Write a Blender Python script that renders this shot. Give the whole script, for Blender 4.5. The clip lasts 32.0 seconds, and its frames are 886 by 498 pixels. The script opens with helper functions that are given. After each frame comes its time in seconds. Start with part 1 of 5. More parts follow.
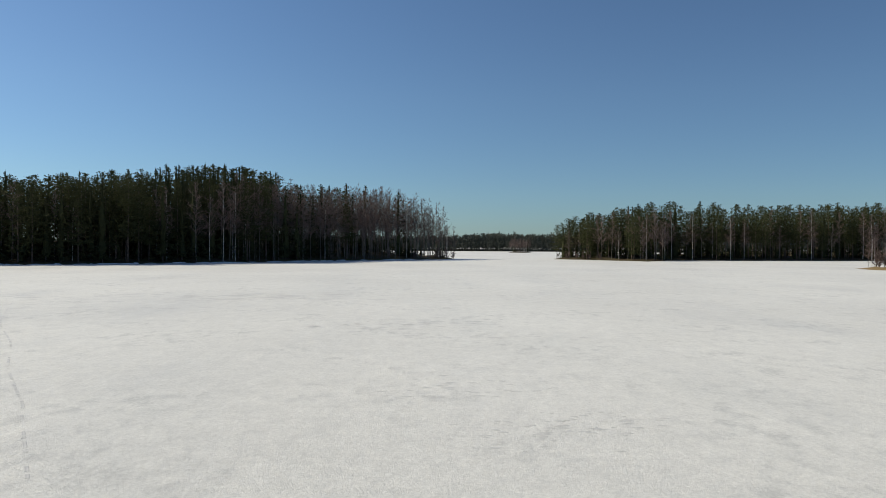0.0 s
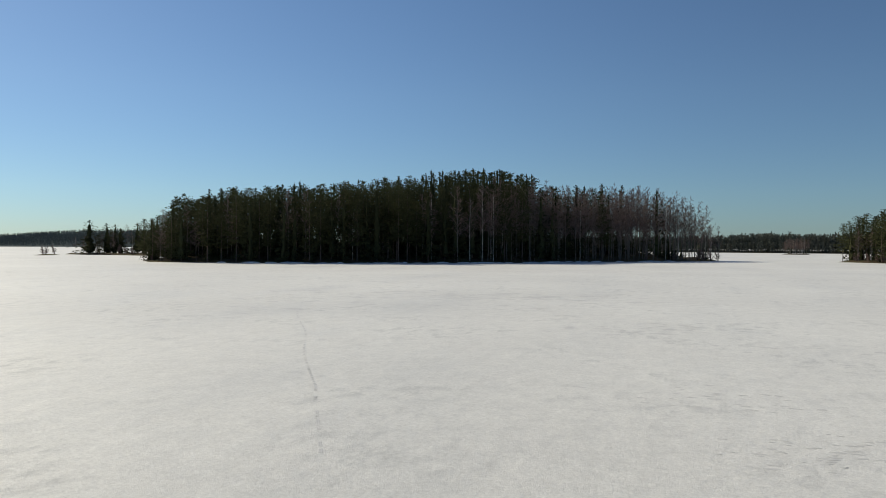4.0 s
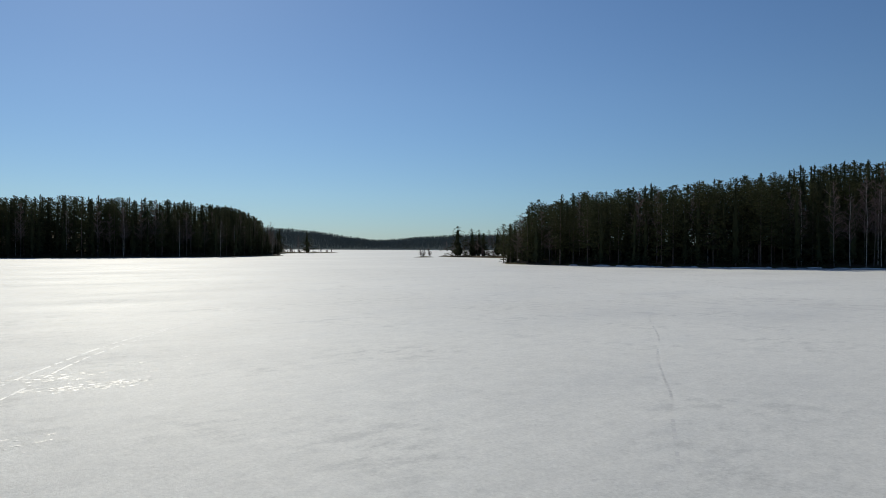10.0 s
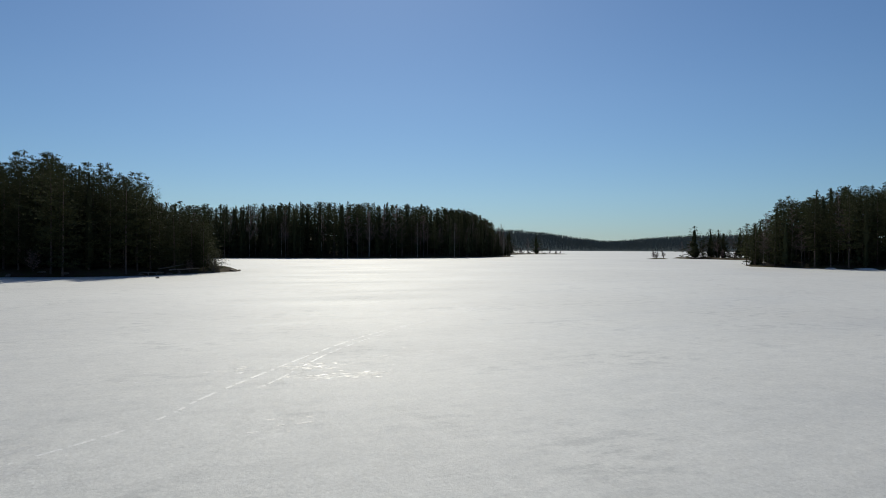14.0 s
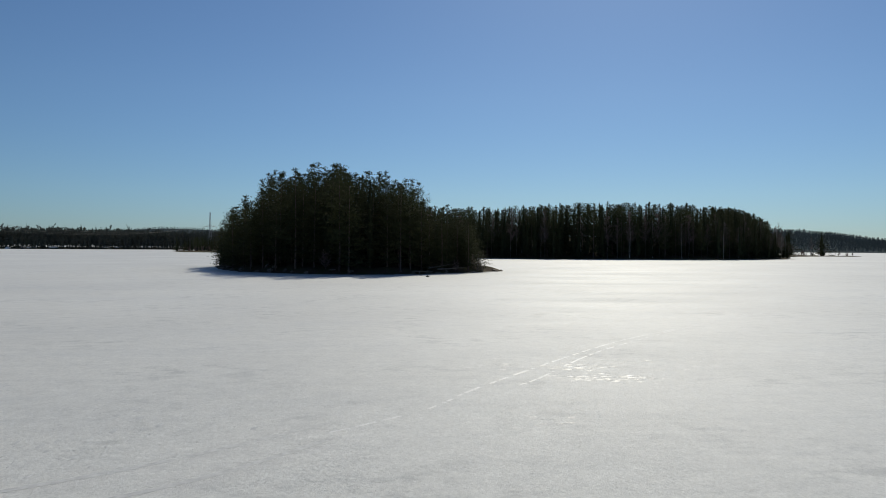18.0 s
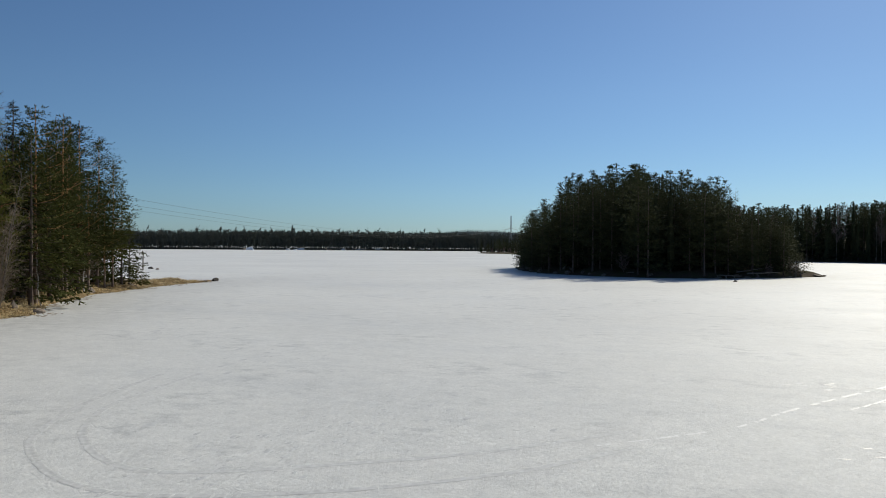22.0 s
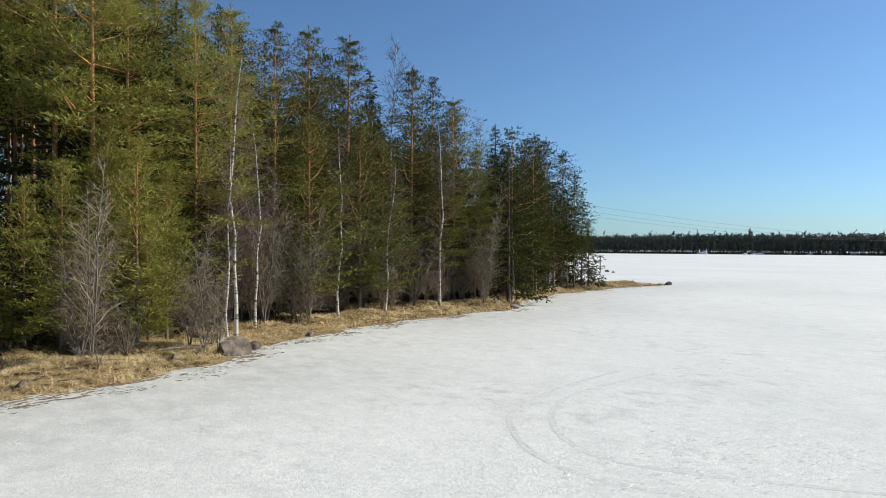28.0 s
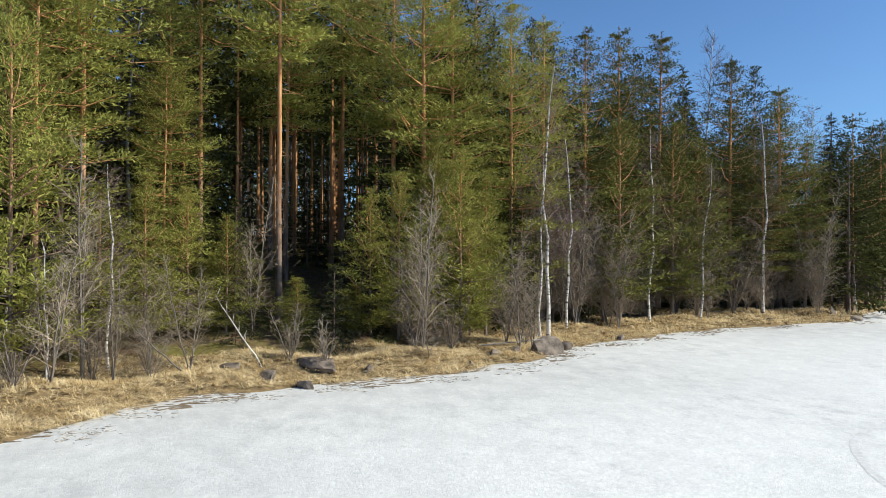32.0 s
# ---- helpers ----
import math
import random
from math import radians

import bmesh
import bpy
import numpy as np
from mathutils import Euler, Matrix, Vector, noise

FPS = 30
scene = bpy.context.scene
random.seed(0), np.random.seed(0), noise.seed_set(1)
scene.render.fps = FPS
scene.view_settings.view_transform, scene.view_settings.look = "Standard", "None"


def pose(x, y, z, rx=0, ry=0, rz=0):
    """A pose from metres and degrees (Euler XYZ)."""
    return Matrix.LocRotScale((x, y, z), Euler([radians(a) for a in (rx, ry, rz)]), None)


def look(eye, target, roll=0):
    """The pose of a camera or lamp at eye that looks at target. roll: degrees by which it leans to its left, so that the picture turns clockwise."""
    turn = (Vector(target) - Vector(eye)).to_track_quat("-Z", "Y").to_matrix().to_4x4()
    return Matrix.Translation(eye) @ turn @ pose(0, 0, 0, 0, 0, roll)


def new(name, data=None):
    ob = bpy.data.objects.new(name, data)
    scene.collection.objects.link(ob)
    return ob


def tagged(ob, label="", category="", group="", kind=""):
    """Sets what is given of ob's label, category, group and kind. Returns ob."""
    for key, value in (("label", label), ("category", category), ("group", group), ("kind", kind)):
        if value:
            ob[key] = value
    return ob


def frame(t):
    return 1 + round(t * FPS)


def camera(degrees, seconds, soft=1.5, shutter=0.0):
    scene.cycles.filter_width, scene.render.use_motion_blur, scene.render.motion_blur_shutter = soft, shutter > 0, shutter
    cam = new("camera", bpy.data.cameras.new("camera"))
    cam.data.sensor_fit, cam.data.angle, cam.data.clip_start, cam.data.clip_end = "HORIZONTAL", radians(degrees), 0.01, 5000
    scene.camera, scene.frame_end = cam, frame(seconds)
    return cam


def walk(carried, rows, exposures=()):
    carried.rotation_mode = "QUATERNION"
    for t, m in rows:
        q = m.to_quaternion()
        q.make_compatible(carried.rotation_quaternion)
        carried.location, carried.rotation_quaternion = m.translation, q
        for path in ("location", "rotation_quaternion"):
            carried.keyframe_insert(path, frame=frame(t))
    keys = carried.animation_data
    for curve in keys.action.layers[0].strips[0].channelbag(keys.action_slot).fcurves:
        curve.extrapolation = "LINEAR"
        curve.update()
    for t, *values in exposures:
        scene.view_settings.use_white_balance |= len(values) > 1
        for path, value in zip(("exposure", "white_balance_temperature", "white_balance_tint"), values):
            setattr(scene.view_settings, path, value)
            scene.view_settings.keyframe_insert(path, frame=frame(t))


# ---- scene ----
cam = camera(62.86, 32.0, soft=0.9)
ROWS = [
    (0.0, 0.00, -0.00, 4.99, 0.00, -0.22, -0.31),
    (0.5, -0.02, -0.00, 4.99, 2.76, -0.24, -0.31),
    (1.0, -0.04, -0.01, 4.99, 5.64, -0.25, -0.32),
    (1.5, -0.05, -0.01, 4.99, 8.40, -0.27, -0.34),
    (2.0, -0.07, -0.02, 4.99, 11.06, -0.28, -0.35),
    (2.5, -0.09, -0.02, 4.99, 13.42, -0.28, -0.37),
    (3.0, -0.11, -0.02, 4.99, 15.65, -0.28, -0.37),
    (3.5, -0.12, -0.02, 5.00, 17.78, -0.27, -0.37),
    (5.5, -0.17, -0.01, 5.02, 26.61, -0.25, -0.36),
    (6.0, -0.18, -0.01, 5.03, 28.86, -0.24, -0.36),
    (6.5, -0.19, -0.01, 5.02, 31.04, -0.24, -0.36),
    (7.0, -0.21, -0.01, 5.01, 33.51, -0.23, -0.36),
    (7.5, -0.22, -0.02, 5.00, 35.73, -0.22, -0.36),
    (8.0, -0.23, -0.02, 4.99, 38.12, -0.21, -0.35),
    (8.5, -0.25, -0.02, 4.98, 40.25, -0.19, -0.33),
    (9.0, -0.26, -0.02, 4.97, 42.57, -0.19, -0.32),
    (9.5, -0.26, -0.01, 4.97, 44.68, -0.18, -0.32),
    (10.0, -0.27, -0.01, 4.97, 47.08, -0.16, -0.32),
    (10.5, -0.28, -0.01, 4.97, 49.25, -0.15, -0.33),
    (11.0, -0.29, -0.00, 4.97, 51.63, -0.15, -0.33),
    (11.5, -0.30, 0.00, 4.97, 53.74, -0.14, -0.34),
    (12.0, -0.31, -0.00, 4.97, 56.08, -0.14, -0.34),
    (12.5, -0.33, -0.01, 4.97, 58.19, -0.15, -0.33),
    (13.0, -0.34, -0.01, 4.98, 60.57, -0.16, -0.31),
    (13.5, -0.35, -0.01, 4.98, 62.68, -0.16, -0.30),
    (14.0, -0.36, -0.00, 4.98, 65.03, -0.16, -0.29),
    (14.5, -0.36, -0.00, 4.98, 67.17, -0.17, -0.29),
    (16.5, -0.36, -0.03, 4.96, 77.14, -0.19, -0.33),
    (17.0, -0.37, -0.04, 4.96, 79.93, -0.19, -0.34),
    (17.5, -0.37, -0.05, 4.97, 82.40, -0.19, -0.36),
    (18.0, -0.38, -0.07, 4.98, 85.28, -0.20, -0.37),
    (18.5, -0.39, -0.07, 4.99, 87.94, -0.21, -0.38),
    (19.0, -0.40, -0.08, 5.00, 90.93, -0.21, -0.39),
    (19.5, -0.41, -0.09, 5.02, 93.61, -0.21, -0.39),
    (20.0, -0.42, -0.10, 5.04, 96.67, -0.21, -0.39),
    (20.5, -0.42, -0.11, 5.06, 99.42, -0.21, -0.39),
    (21.0, -0.43, -0.12, 5.05, 102.56, -0.21, -0.37),
    (21.5, -0.42, -0.12, 5.06, 105.32, -0.21, -0.36),
    (22.0, -0.42, -0.12, 5.07, 108.44, -0.21, -0.37),
    (22.5, -0.40, -0.11, 5.07, 111.17, -0.22, -0.38),
    (23.0, -0.39, -0.10, 5.07, 114.26, -0.22, -0.39),
    (23.5, -0.37, -0.09, 5.08, 117.05, -0.22, -0.39),
    (24.0, -0.36, -0.08, 5.08, 120.20, -0.22, -0.39),
    (24.5, -0.35, -0.07, 5.08, 122.99, -0.21, -0.40),
    (25.0, -0.33, -0.06, 5.07, 126.14, -0.19, -0.40),
    (25.5, -0.31, -0.05, 5.06, 128.95, -0.18, -0.39),
    (27.5, -0.22, -0.05, 5.02, 140.43, -0.10, -0.31),
    (28.0, -0.19, -0.05, 5.00, 143.12, -0.07, -0.30),
    (28.5, -0.17, -0.04, 4.99, 145.81, -0.05, -0.29),
    (29.0, -0.15, -0.04, 4.98, 148.48, -0.02, -0.29),
    (29.5, -0.12, -0.04, 4.97, 151.13, 0.01, -0.31),
    (30.0, -0.09, -0.04, 4.95, 153.77, 0.03, -0.33),
    (30.5, -0.06, -0.03, 4.94, 156.39, 0.06, -0.36),
    (31.0, -0.03, -0.01, 4.92, 159.10, 0.09, -0.37),
    (31.5, 0.01, -0.00, 4.91, 163.01, 0.11, -0.37),
    (32.0, 0.05, 0.01, 4.90, 167.04, 0.13, -0.38),
]
EXPOSURES = [(0.0, 0.07, 7350, 7), (3.0, -0.04, 7500, 7), (7.0, -0.3, 6850, 7), (13.0, -0.5, 6750, 7), (19.0, -0.52, 6800, 7), (22.0, -0.22, 6850, 7), (25.0, 0.14, 6850, 7), (28.0, 0.41, 6800, 6), (32.0, 0.67, 6500, 6)]
walk(cam, [(t, pose(x, y, z, 90 + pitch, roll, yaw)) for t, x, y, z, yaw, pitch, roll in ROWS], EXPOSURES)

# ---- sky and sun ----
SUN_YAW, SUN_UP = radians(71.0), radians(38.0)
to_sun = Vector((-math.sin(SUN_YAW) * math.cos(SUN_UP), math.cos(SUN_YAW) * math.cos(SUN_UP), math.sin(SUN_UP)))
world = bpy.data.worlds.new("sky")
scene.world = world
world.use_nodes = True
wn = world.node_tree.nodes
sky = wn.new("ShaderNodeTexSky")
sky.sky_type, sky.sun_disc = "NISHITA", False
sky.sun_elevation, sky.sun_rotation = SUN_UP, -SUN_YAW
sky.altitude, sky.air_density, sky.dust_density, sky.ozone_density = 100, 0.9, 0.3, 5.5
wn["Background"].inputs["Strength"].default_value = 0.083
sky_links = world.node_tree.links
# clear spring air: bluer towards the horizon, and a wide soft glow round the sun
way, parts, tint = wn.new("ShaderNodeTexCoord"), wn.new("ShaderNodeSeparateXYZ"), wn.new("ShaderNodeValToRGB")
stops = tint.color_ramp.elements
stops.new(0.12)
stops.new(0.3)
for stop, at, c in zip(stops, (0.0, 0.07, 0.2, 0.5), ((0.62, 0.81, 1.0), (0.74, 0.91, 1.05), (0.84, 0.97, 1.08), (0.83, 0.955, 1.085))):
    stop.position, stop.color = at, (*c, 1)
sky_links.new(way.outputs["Generated"], parts.inputs[0])
sky_links.new(parts.outputs[2], tint.inputs[0])
facing, glow = wn.new("ShaderNodeVectorMath"), wn.new("ShaderNodeMapRange")
facing.operation, facing.inputs[1].default_value = "DOT_PRODUCT", to_sun
glow.interpolation_type = "SMOOTHSTEP"
for k, v in ((1, 0.2), (2, 0.98), (3, 0.97), (4, 1.12)):
    glow.inputs[k].default_value = v
sky_links.new(way.outputs["Generated"], facing.inputs[0])
sky_links.new(facing.outputs["Value"], glow.inputs[0])
clear, warm = wn.new("ShaderNodeMix"), wn.new("ShaderNodeVectorMath")
clear.data_type, clear.blend_type, clear.clamp_result = "RGBA", "MULTIPLY", False
clear.inputs[0].default_value = 1.0
warm.operation = "SCALE"
sky_links.new(sky.outputs[0], clear.inputs[6])
sky_links.new(tint.outputs[0], clear.inputs[7])
sky_links.new(clear.outputs[2], warm.inputs[0])
sky_links.new(glow.outputs[0], warm.inputs["Scale"])
sky_links.new(warm.outputs[0], wn["Background"].inputs["Color"])
sun = new("sun", bpy.data.lights.new("sun", "SUN"))
sun.data.energy, sun.data.angle, sun.data.color = 4.3, radians(0.53), (1.0, 0.95, 0.835)
sun.matrix_world = look(to_sun * 200, (0, 0, 0))


# ---- materials ----
def material(name, rough=0.8, spec=0.3):
    m = bpy.data.materials.new(name)
    m.use_nodes = True
    p = m.node_tree.nodes["Principled BSDF"]
    p.inputs["Roughness"].default_value = rough
    p.inputs["Specular IOR Level"].default_value = spec
    return m, m.node_tree.nodes, m.node_tree.links, p


def noise_node(n, l, scale, detail=6.0, stretch=(1, 1, 1), coord="Object", rough=0.55):
    tc, mp, nz = n.new("ShaderNodeTexCoord"), n.new("ShaderNodeMapping"), n.new("ShaderNodeTexNoise")
    mp.inputs["Scale"].default_value = stretch
    nz.inputs["Scale"].default_value, nz.inputs["Detail"].default_value, nz.inputs["Roughness"].default_value = scale, detail, rough
    l.new(tc.outputs[coord], mp.inputs[0])
    l.new(mp.outputs[0], nz.inputs["Vector"])
    return nz.outputs["Fac"]


def ramp(n, l, fac, stops):
    r = n.new("ShaderNodeValToRGB")
    e = r.color_ramp.elements
    while len(e) < len(stops):
        e.new(0.5)
    for i, (at, c) in enumerate(stops):
        e[i].position = at
        e[i].color = (*c, 1) if len(c) == 3 else c
    l.new(fac, r.inputs[0])
    return r.outputs[0]


def mix(n, l, a, b, fac, mode="MIX"):
    x = n.new("ShaderNodeMix")
    x.data_type, x.blend_type = "RGBA", mode
    for sock, v in ((x.inputs[6], a), (x.inputs[7], b), (x.inputs[0], fac)):
        if isinstance(v, (int, float)):
            sock.default_value = v
        elif isinstance(v, tuple):
            sock.default_value = (*v, 1)
        else:
            l.new(v, sock)
    return x.outputs[2]


def bump(n, l, p, height, strength, distance):
    b = n.new("ShaderNodeBump")
    b.inputs["Strength"].default_value, b.inputs["Distance"].default_value = strength, distance
    l.new(height, b.inputs["Height"])
    l.new(b.outputs[0], p.inputs["Normal"])


def simple(name, c0, c1, scale, rough=0.85, spec=0.2, stretch=(1, 1, 1), relief=0.0, vary=0.0):
    """Two tones by noise, with relief, and a lightness that varies from object to object."""
    m, n, l, p = material(name, rough, spec)
    f = noise_node(n, l, scale, 8, stretch)
    c = ramp(n, l, f, [(0.32, c0), (0.68, c1)])
    if vary:
        oi, hs = n.new("ShaderNodeObjectInfo"), n.new("ShaderNodeMapRange")
        hs.inputs[3].default_value, hs.inputs[4].default_value = 1 - vary, 1 + vary
        l.new(oi.outputs["Random"], hs.inputs[0])
        c = mix(n, l, c, hs.outputs[0], 1.0, "MULTIPLY")
    l.new(c, p.inputs["Base Color"])
    if relief:
        bump(n, l, p, f, 0.6, relief)
    return m


def needles(name, c0, c1, c2, through_light=0.3, gloss=0.03):
    """Foliage: tones by tree and by clump, with some light let through."""
    m, n, l, p = material(name, 0.7, gloss)
    oi, g = n.new("ShaderNodeObjectInfo"), n.new("ShaderNodeNewGeometry")
    f = noise_node(n, l, 0.9, 3)
    c = ramp(n, l, f, [(0.3, c0), (0.7, c1)])
    c = mix(n, l, c, c2, ramp(n, l, g.outputs["Random Per Island"], [(0.55, (0, 0, 0)), (1.0, (0.7, 0.7, 0.7))]))
    hs = n.new("ShaderNodeMapRange")
    hs.inputs[3].default_value, hs.inputs[4].default_value = 0.75, 1.25
    l.new(oi.outputs["Random"], hs.inputs[0])
    c = mix(n, l, c, hs.outputs[0], 1.0, "MULTIPLY")
    l.new(c, p.inputs["Base Color"])
    tr, ms = n.new("ShaderNodeBsdfTranslucent"), n.new("ShaderNodeMixShader")
    l.new(c, tr.inputs["Color"])
    ms.inputs[0].default_value = through_light
    l.new(p.outputs[0], ms.inputs[1])
    l.new(tr.outputs[0], ms.inputs[2])
    l.new(ms.outputs[0], n["Material Output"].inputs["Surface"])
    return m


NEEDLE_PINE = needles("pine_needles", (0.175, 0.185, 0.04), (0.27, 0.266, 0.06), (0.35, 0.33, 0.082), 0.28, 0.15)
# darker copy of the pine needles: the side-lit shore's shade, put in the colour
NEEDLE_OLIVE_SHADED = needles("shaded_olive_needles", (0.08, 0.088, 0.022), (0.128, 0.128, 0.032), (0.175, 0.16, 0.044), 0.17, 0.1)
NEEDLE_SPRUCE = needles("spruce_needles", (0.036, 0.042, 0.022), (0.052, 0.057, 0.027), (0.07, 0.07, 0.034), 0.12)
# far pines: the crowns' own shading is darkened into the base colour
NEEDLE_SELF_SHADED = needles("self_shaded_pine_needles", (0.044, 0.05, 0.024), (0.062, 0.067, 0.03), (0.086, 0.085, 0.04), 0.12)
# point, second rank and deep forest: backlit shade held in a darker base colour
NEEDLE_SHADED = needles("dull_pine_needles", (0.045, 0.052, 0.017), (0.068, 0.074, 0.021), (0.098, 0.092, 0.028), 0.11)
# far shore and ridge: blue-grey air haze is mixed into the base colours
NEEDLE_FAR_HAZED = needles("hazed_distant_needles", (0.08, 0.092, 0.08), (0.115, 0.125, 0.106), (0.15, 0.145, 0.12), 0.15, 0.0)
NEEDLE_RIDGE_HAZED = needles("hazed_ridge_needles", (0.085, 0.11, 0.115), (0.115, 0.14, 0.145), (0.14, 0.16, 0.16), 0.2, 0.0)
TWIG_BIRCH = simple("birch_twigs", (0.13, 0.09, 0.08), (0.22, 0.16, 0.14), 3.0, vary=0.2)
TWIG_ALDER = simple("alder_twigs", (0.19, 0.15, 0.11), (0.34, 0.275, 0.205), 3.0, vary=0.25)
BARK_DARK = simple("spruce_bark", (0.07, 0.05, 0.04), (0.16, 0.12, 0.1), 5.0, stretch=(1, 1, 0.25), relief=0.03, vary=0.2)
BARK_GREY = simple("alder_bark", (0.11, 0.095, 0.083), (0.23, 0.205, 0.18), 4.0, stretch=(1, 1, 0.4), relief=0.01, vary=0.2)
STRAW = simple("dry_straw", (0.46, 0.33, 0.16), (0.74, 0.6, 0.36), 1.3, 0.7)
ROCK = simple("lichened_granite", (0.08, 0.065, 0.053), (0.25, 0.203, 0.163), 3.5, 0.8, relief=0.06, vary=0.2)
WOOD_GREY = simple("weathered_wood", (0.16, 0.14, 0.12), (0.3, 0.27, 0.23), 8.0, stretch=(1, 1, 0.1), relief=0.01)
STEEL = simple("galvanised_steel", (0.3, 0.31, 0.32), (0.42, 0.43, 0.44), 2.0, 0.5, 0.5)
CABLE = simple("weathered_aluminium_cable", (0.05, 0.05, 0.052), (0.09, 0.09, 0.092), 4.0, 0.7, 0.2)
LITTER = simple("reed_litter", (0.2, 0.165, 0.12), (0.36, 0.31, 0.24), 6.0)
WET_STRAW = simple("wet_straw", (0.1, 0.075, 0.05), (0.24, 0.19, 0.13), 7.0, 0.6, 0.3, relief=0.02)
CRUST = simple("pressed_crust", (0.5, 0.5, 0.495), (0.65, 0.65, 0.64), 5.0, 0.55, 0.22, relief=0.02)
# glossy refrozen crust; its base colour is also lifted to carry sun glints
GLAZE_GLINT = simple("refrozen_glaze_glint", (0.68, 0.68, 0.675), (0.83, 0.83, 0.82), 9.0, 0.44, 0.4, relief=0.03)
SLUSH = simple("grey_slush", (0.49, 0.495, 0.495), (0.62, 0.62, 0.615), 3.0, 0.5, 0.3, relief=0.02)
SNOW_OLD = simple("old_snow", (0.6, 0.61, 0.63), (0.78, 0.79, 0.8), 2.0, 0.6, 0.3, relief=0.05)


def bark_pine():
    m, n, l, p = material("pine_bark", 0.9, 0.2)
    tc, sep, mr = n.new("ShaderNodeTexCoord"), n.new("ShaderNodeSeparateXYZ"), n.new("ShaderNodeMapRange")
    l.new(tc.outputs["Object"], sep.inputs[0])
    f = noise_node(n, l, 4.0, 8, (1, 1, 0.3))
    low = ramp(n, l, f, [(0.35, (0.1, 0.075, 0.06)), (0.65, (0.26, 0.2, 0.16))])
    high = ramp(n, l, f, [(0.35, (0.34, 0.15, 0.06)), (0.65, (0.56, 0.3, 0.14))])
    mr.inputs[1].default_value, mr.inputs[2].default_value = 2.5, 8.0
    l.new(sep.outputs[2], mr.inputs[0])
    l.new(mix(n, l, low, high, mr.outputs[0]), p.inputs["Base Color"])
    bump(n, l, p, f, 0.7, 0.04)
    return m


def bark_birch():
    m, n, l, p = material("birch_bark", 0.6, 0.3)
    f = noise_node(n, l, 2.2, 6, (1, 1, 2.5))
    g = noise_node(n, l, 0.6, 3)
    c = ramp(n, l, f, [(0.4, (0.07, 0.06, 0.052)), (0.46, (0.55, 0.52, 0.48)), (0.75, (0.8, 0.77, 0.72))])
    l.new(mix(n, l, c, (0.34, 0.29, 0.25), ramp(n, l, g, [(0.45, (0, 0, 0)), (0.7, (0.6, 0.6, 0.6))])), p.inputs["Base Color"])
    return m


BARK_PINE, BARK_BIRCH = bark_pine(), bark_birch()


def ice_material():
    """Spring ice under a thin crust of old snow: broad grey patches, wind streaks, fine crystals; greyer where it is wet."""
    m, n, l, p = material("snowy_ice", 0.55, 0.27)
    broad = noise_node(n, l, 0.03, 4)
    streak = noise_node(n, l, 0.1, 9, (1.0, 0.3, 1), rough=0.68)
    blotch = noise_node(n, l, 0.16, 4)
    patch = noise_node(n, l, 1.1, 10, (1, 0.6, 1), rough=0.72)
    grain = noise_node(n, l, 9.0, 6, rough=0.8)
    c = ramp(n, l, broad, [(0.35, (0.69, 0.69, 0.675)), (0.65, (0.765, 0.765, 0.745))])
    c = mix(n, l, c, (0.5, 0.515, 0.525), ramp(n, l, streak, [(0.52, (0, 0, 0)), (0.7, (0.3, 0.3, 0.3))]))
    worn = mix(n, l, ramp(n, l, blotch, [(0.5, (0, 0, 0)), (0.62, (1, 1, 1))]), ramp(n, l, patch, [(0.5, (0, 0, 0)), (0.6, (0.45, 0.45, 0.45))]), 1.0, "MULTIPLY")
    c = mix(n, l, c, (0.48, 0.49, 0.49), worn)
    c = mix(n, l, c, (0.88, 0.88, 0.87), ramp(n, l, patch, [(0.2, (0.5, 0.5, 0.5)), (0.38, (0, 0, 0))]))
    c = mix(n, l, c, ramp(n, l, grain, [(0.3, (0.76, 0.76, 0.76)), (0.7, (1.14, 1.14, 1.14))]), 0.8, "MULTIPLY")
    fine = noise_node(n, l, 3.2, 10, (1, 0.8, 1), rough=0.75)
    c = mix(n, l, c, ramp(n, l, fine, [(0.36, (1.06, 1.06, 1.06)), (0.64, (0.88, 0.885, 0.89))]), 0.75, "MULTIPLY")
    c = mix(n, l, c, ramp(n, l, patch, [(0.36, (1.05, 1.05, 1.045)), (0.64, (0.9, 0.905, 0.91))]), 0.7, "MULTIPLY")
    wet = n.new("ShaderNodeAttribute")
    wet.attribute_name = "wet"
    damp = ramp(n, l, patch, [(0.35, (0.4, 0.4, 0.4)), (0.65, (1, 1, 1))])
    c = mix(n, l, c, (0.42, 0.42, 0.415), mix(n, l, wet.outputs["Color"], damp, 1.0, "MULTIPLY"))
    l.new(c, p.inputs["Base Color"])
    l.new(ramp(n, l, streak, [(0.3, (0.68, 0.68, 0.68)), (0.7, (0.5, 0.5, 0.5))]), p.inputs["Roughness"])
    bump(n, l, p, mix(n, l, mix(n, l, patch, fine, 0.6), grain, 0.4), 0.9, 0.07)
    return m


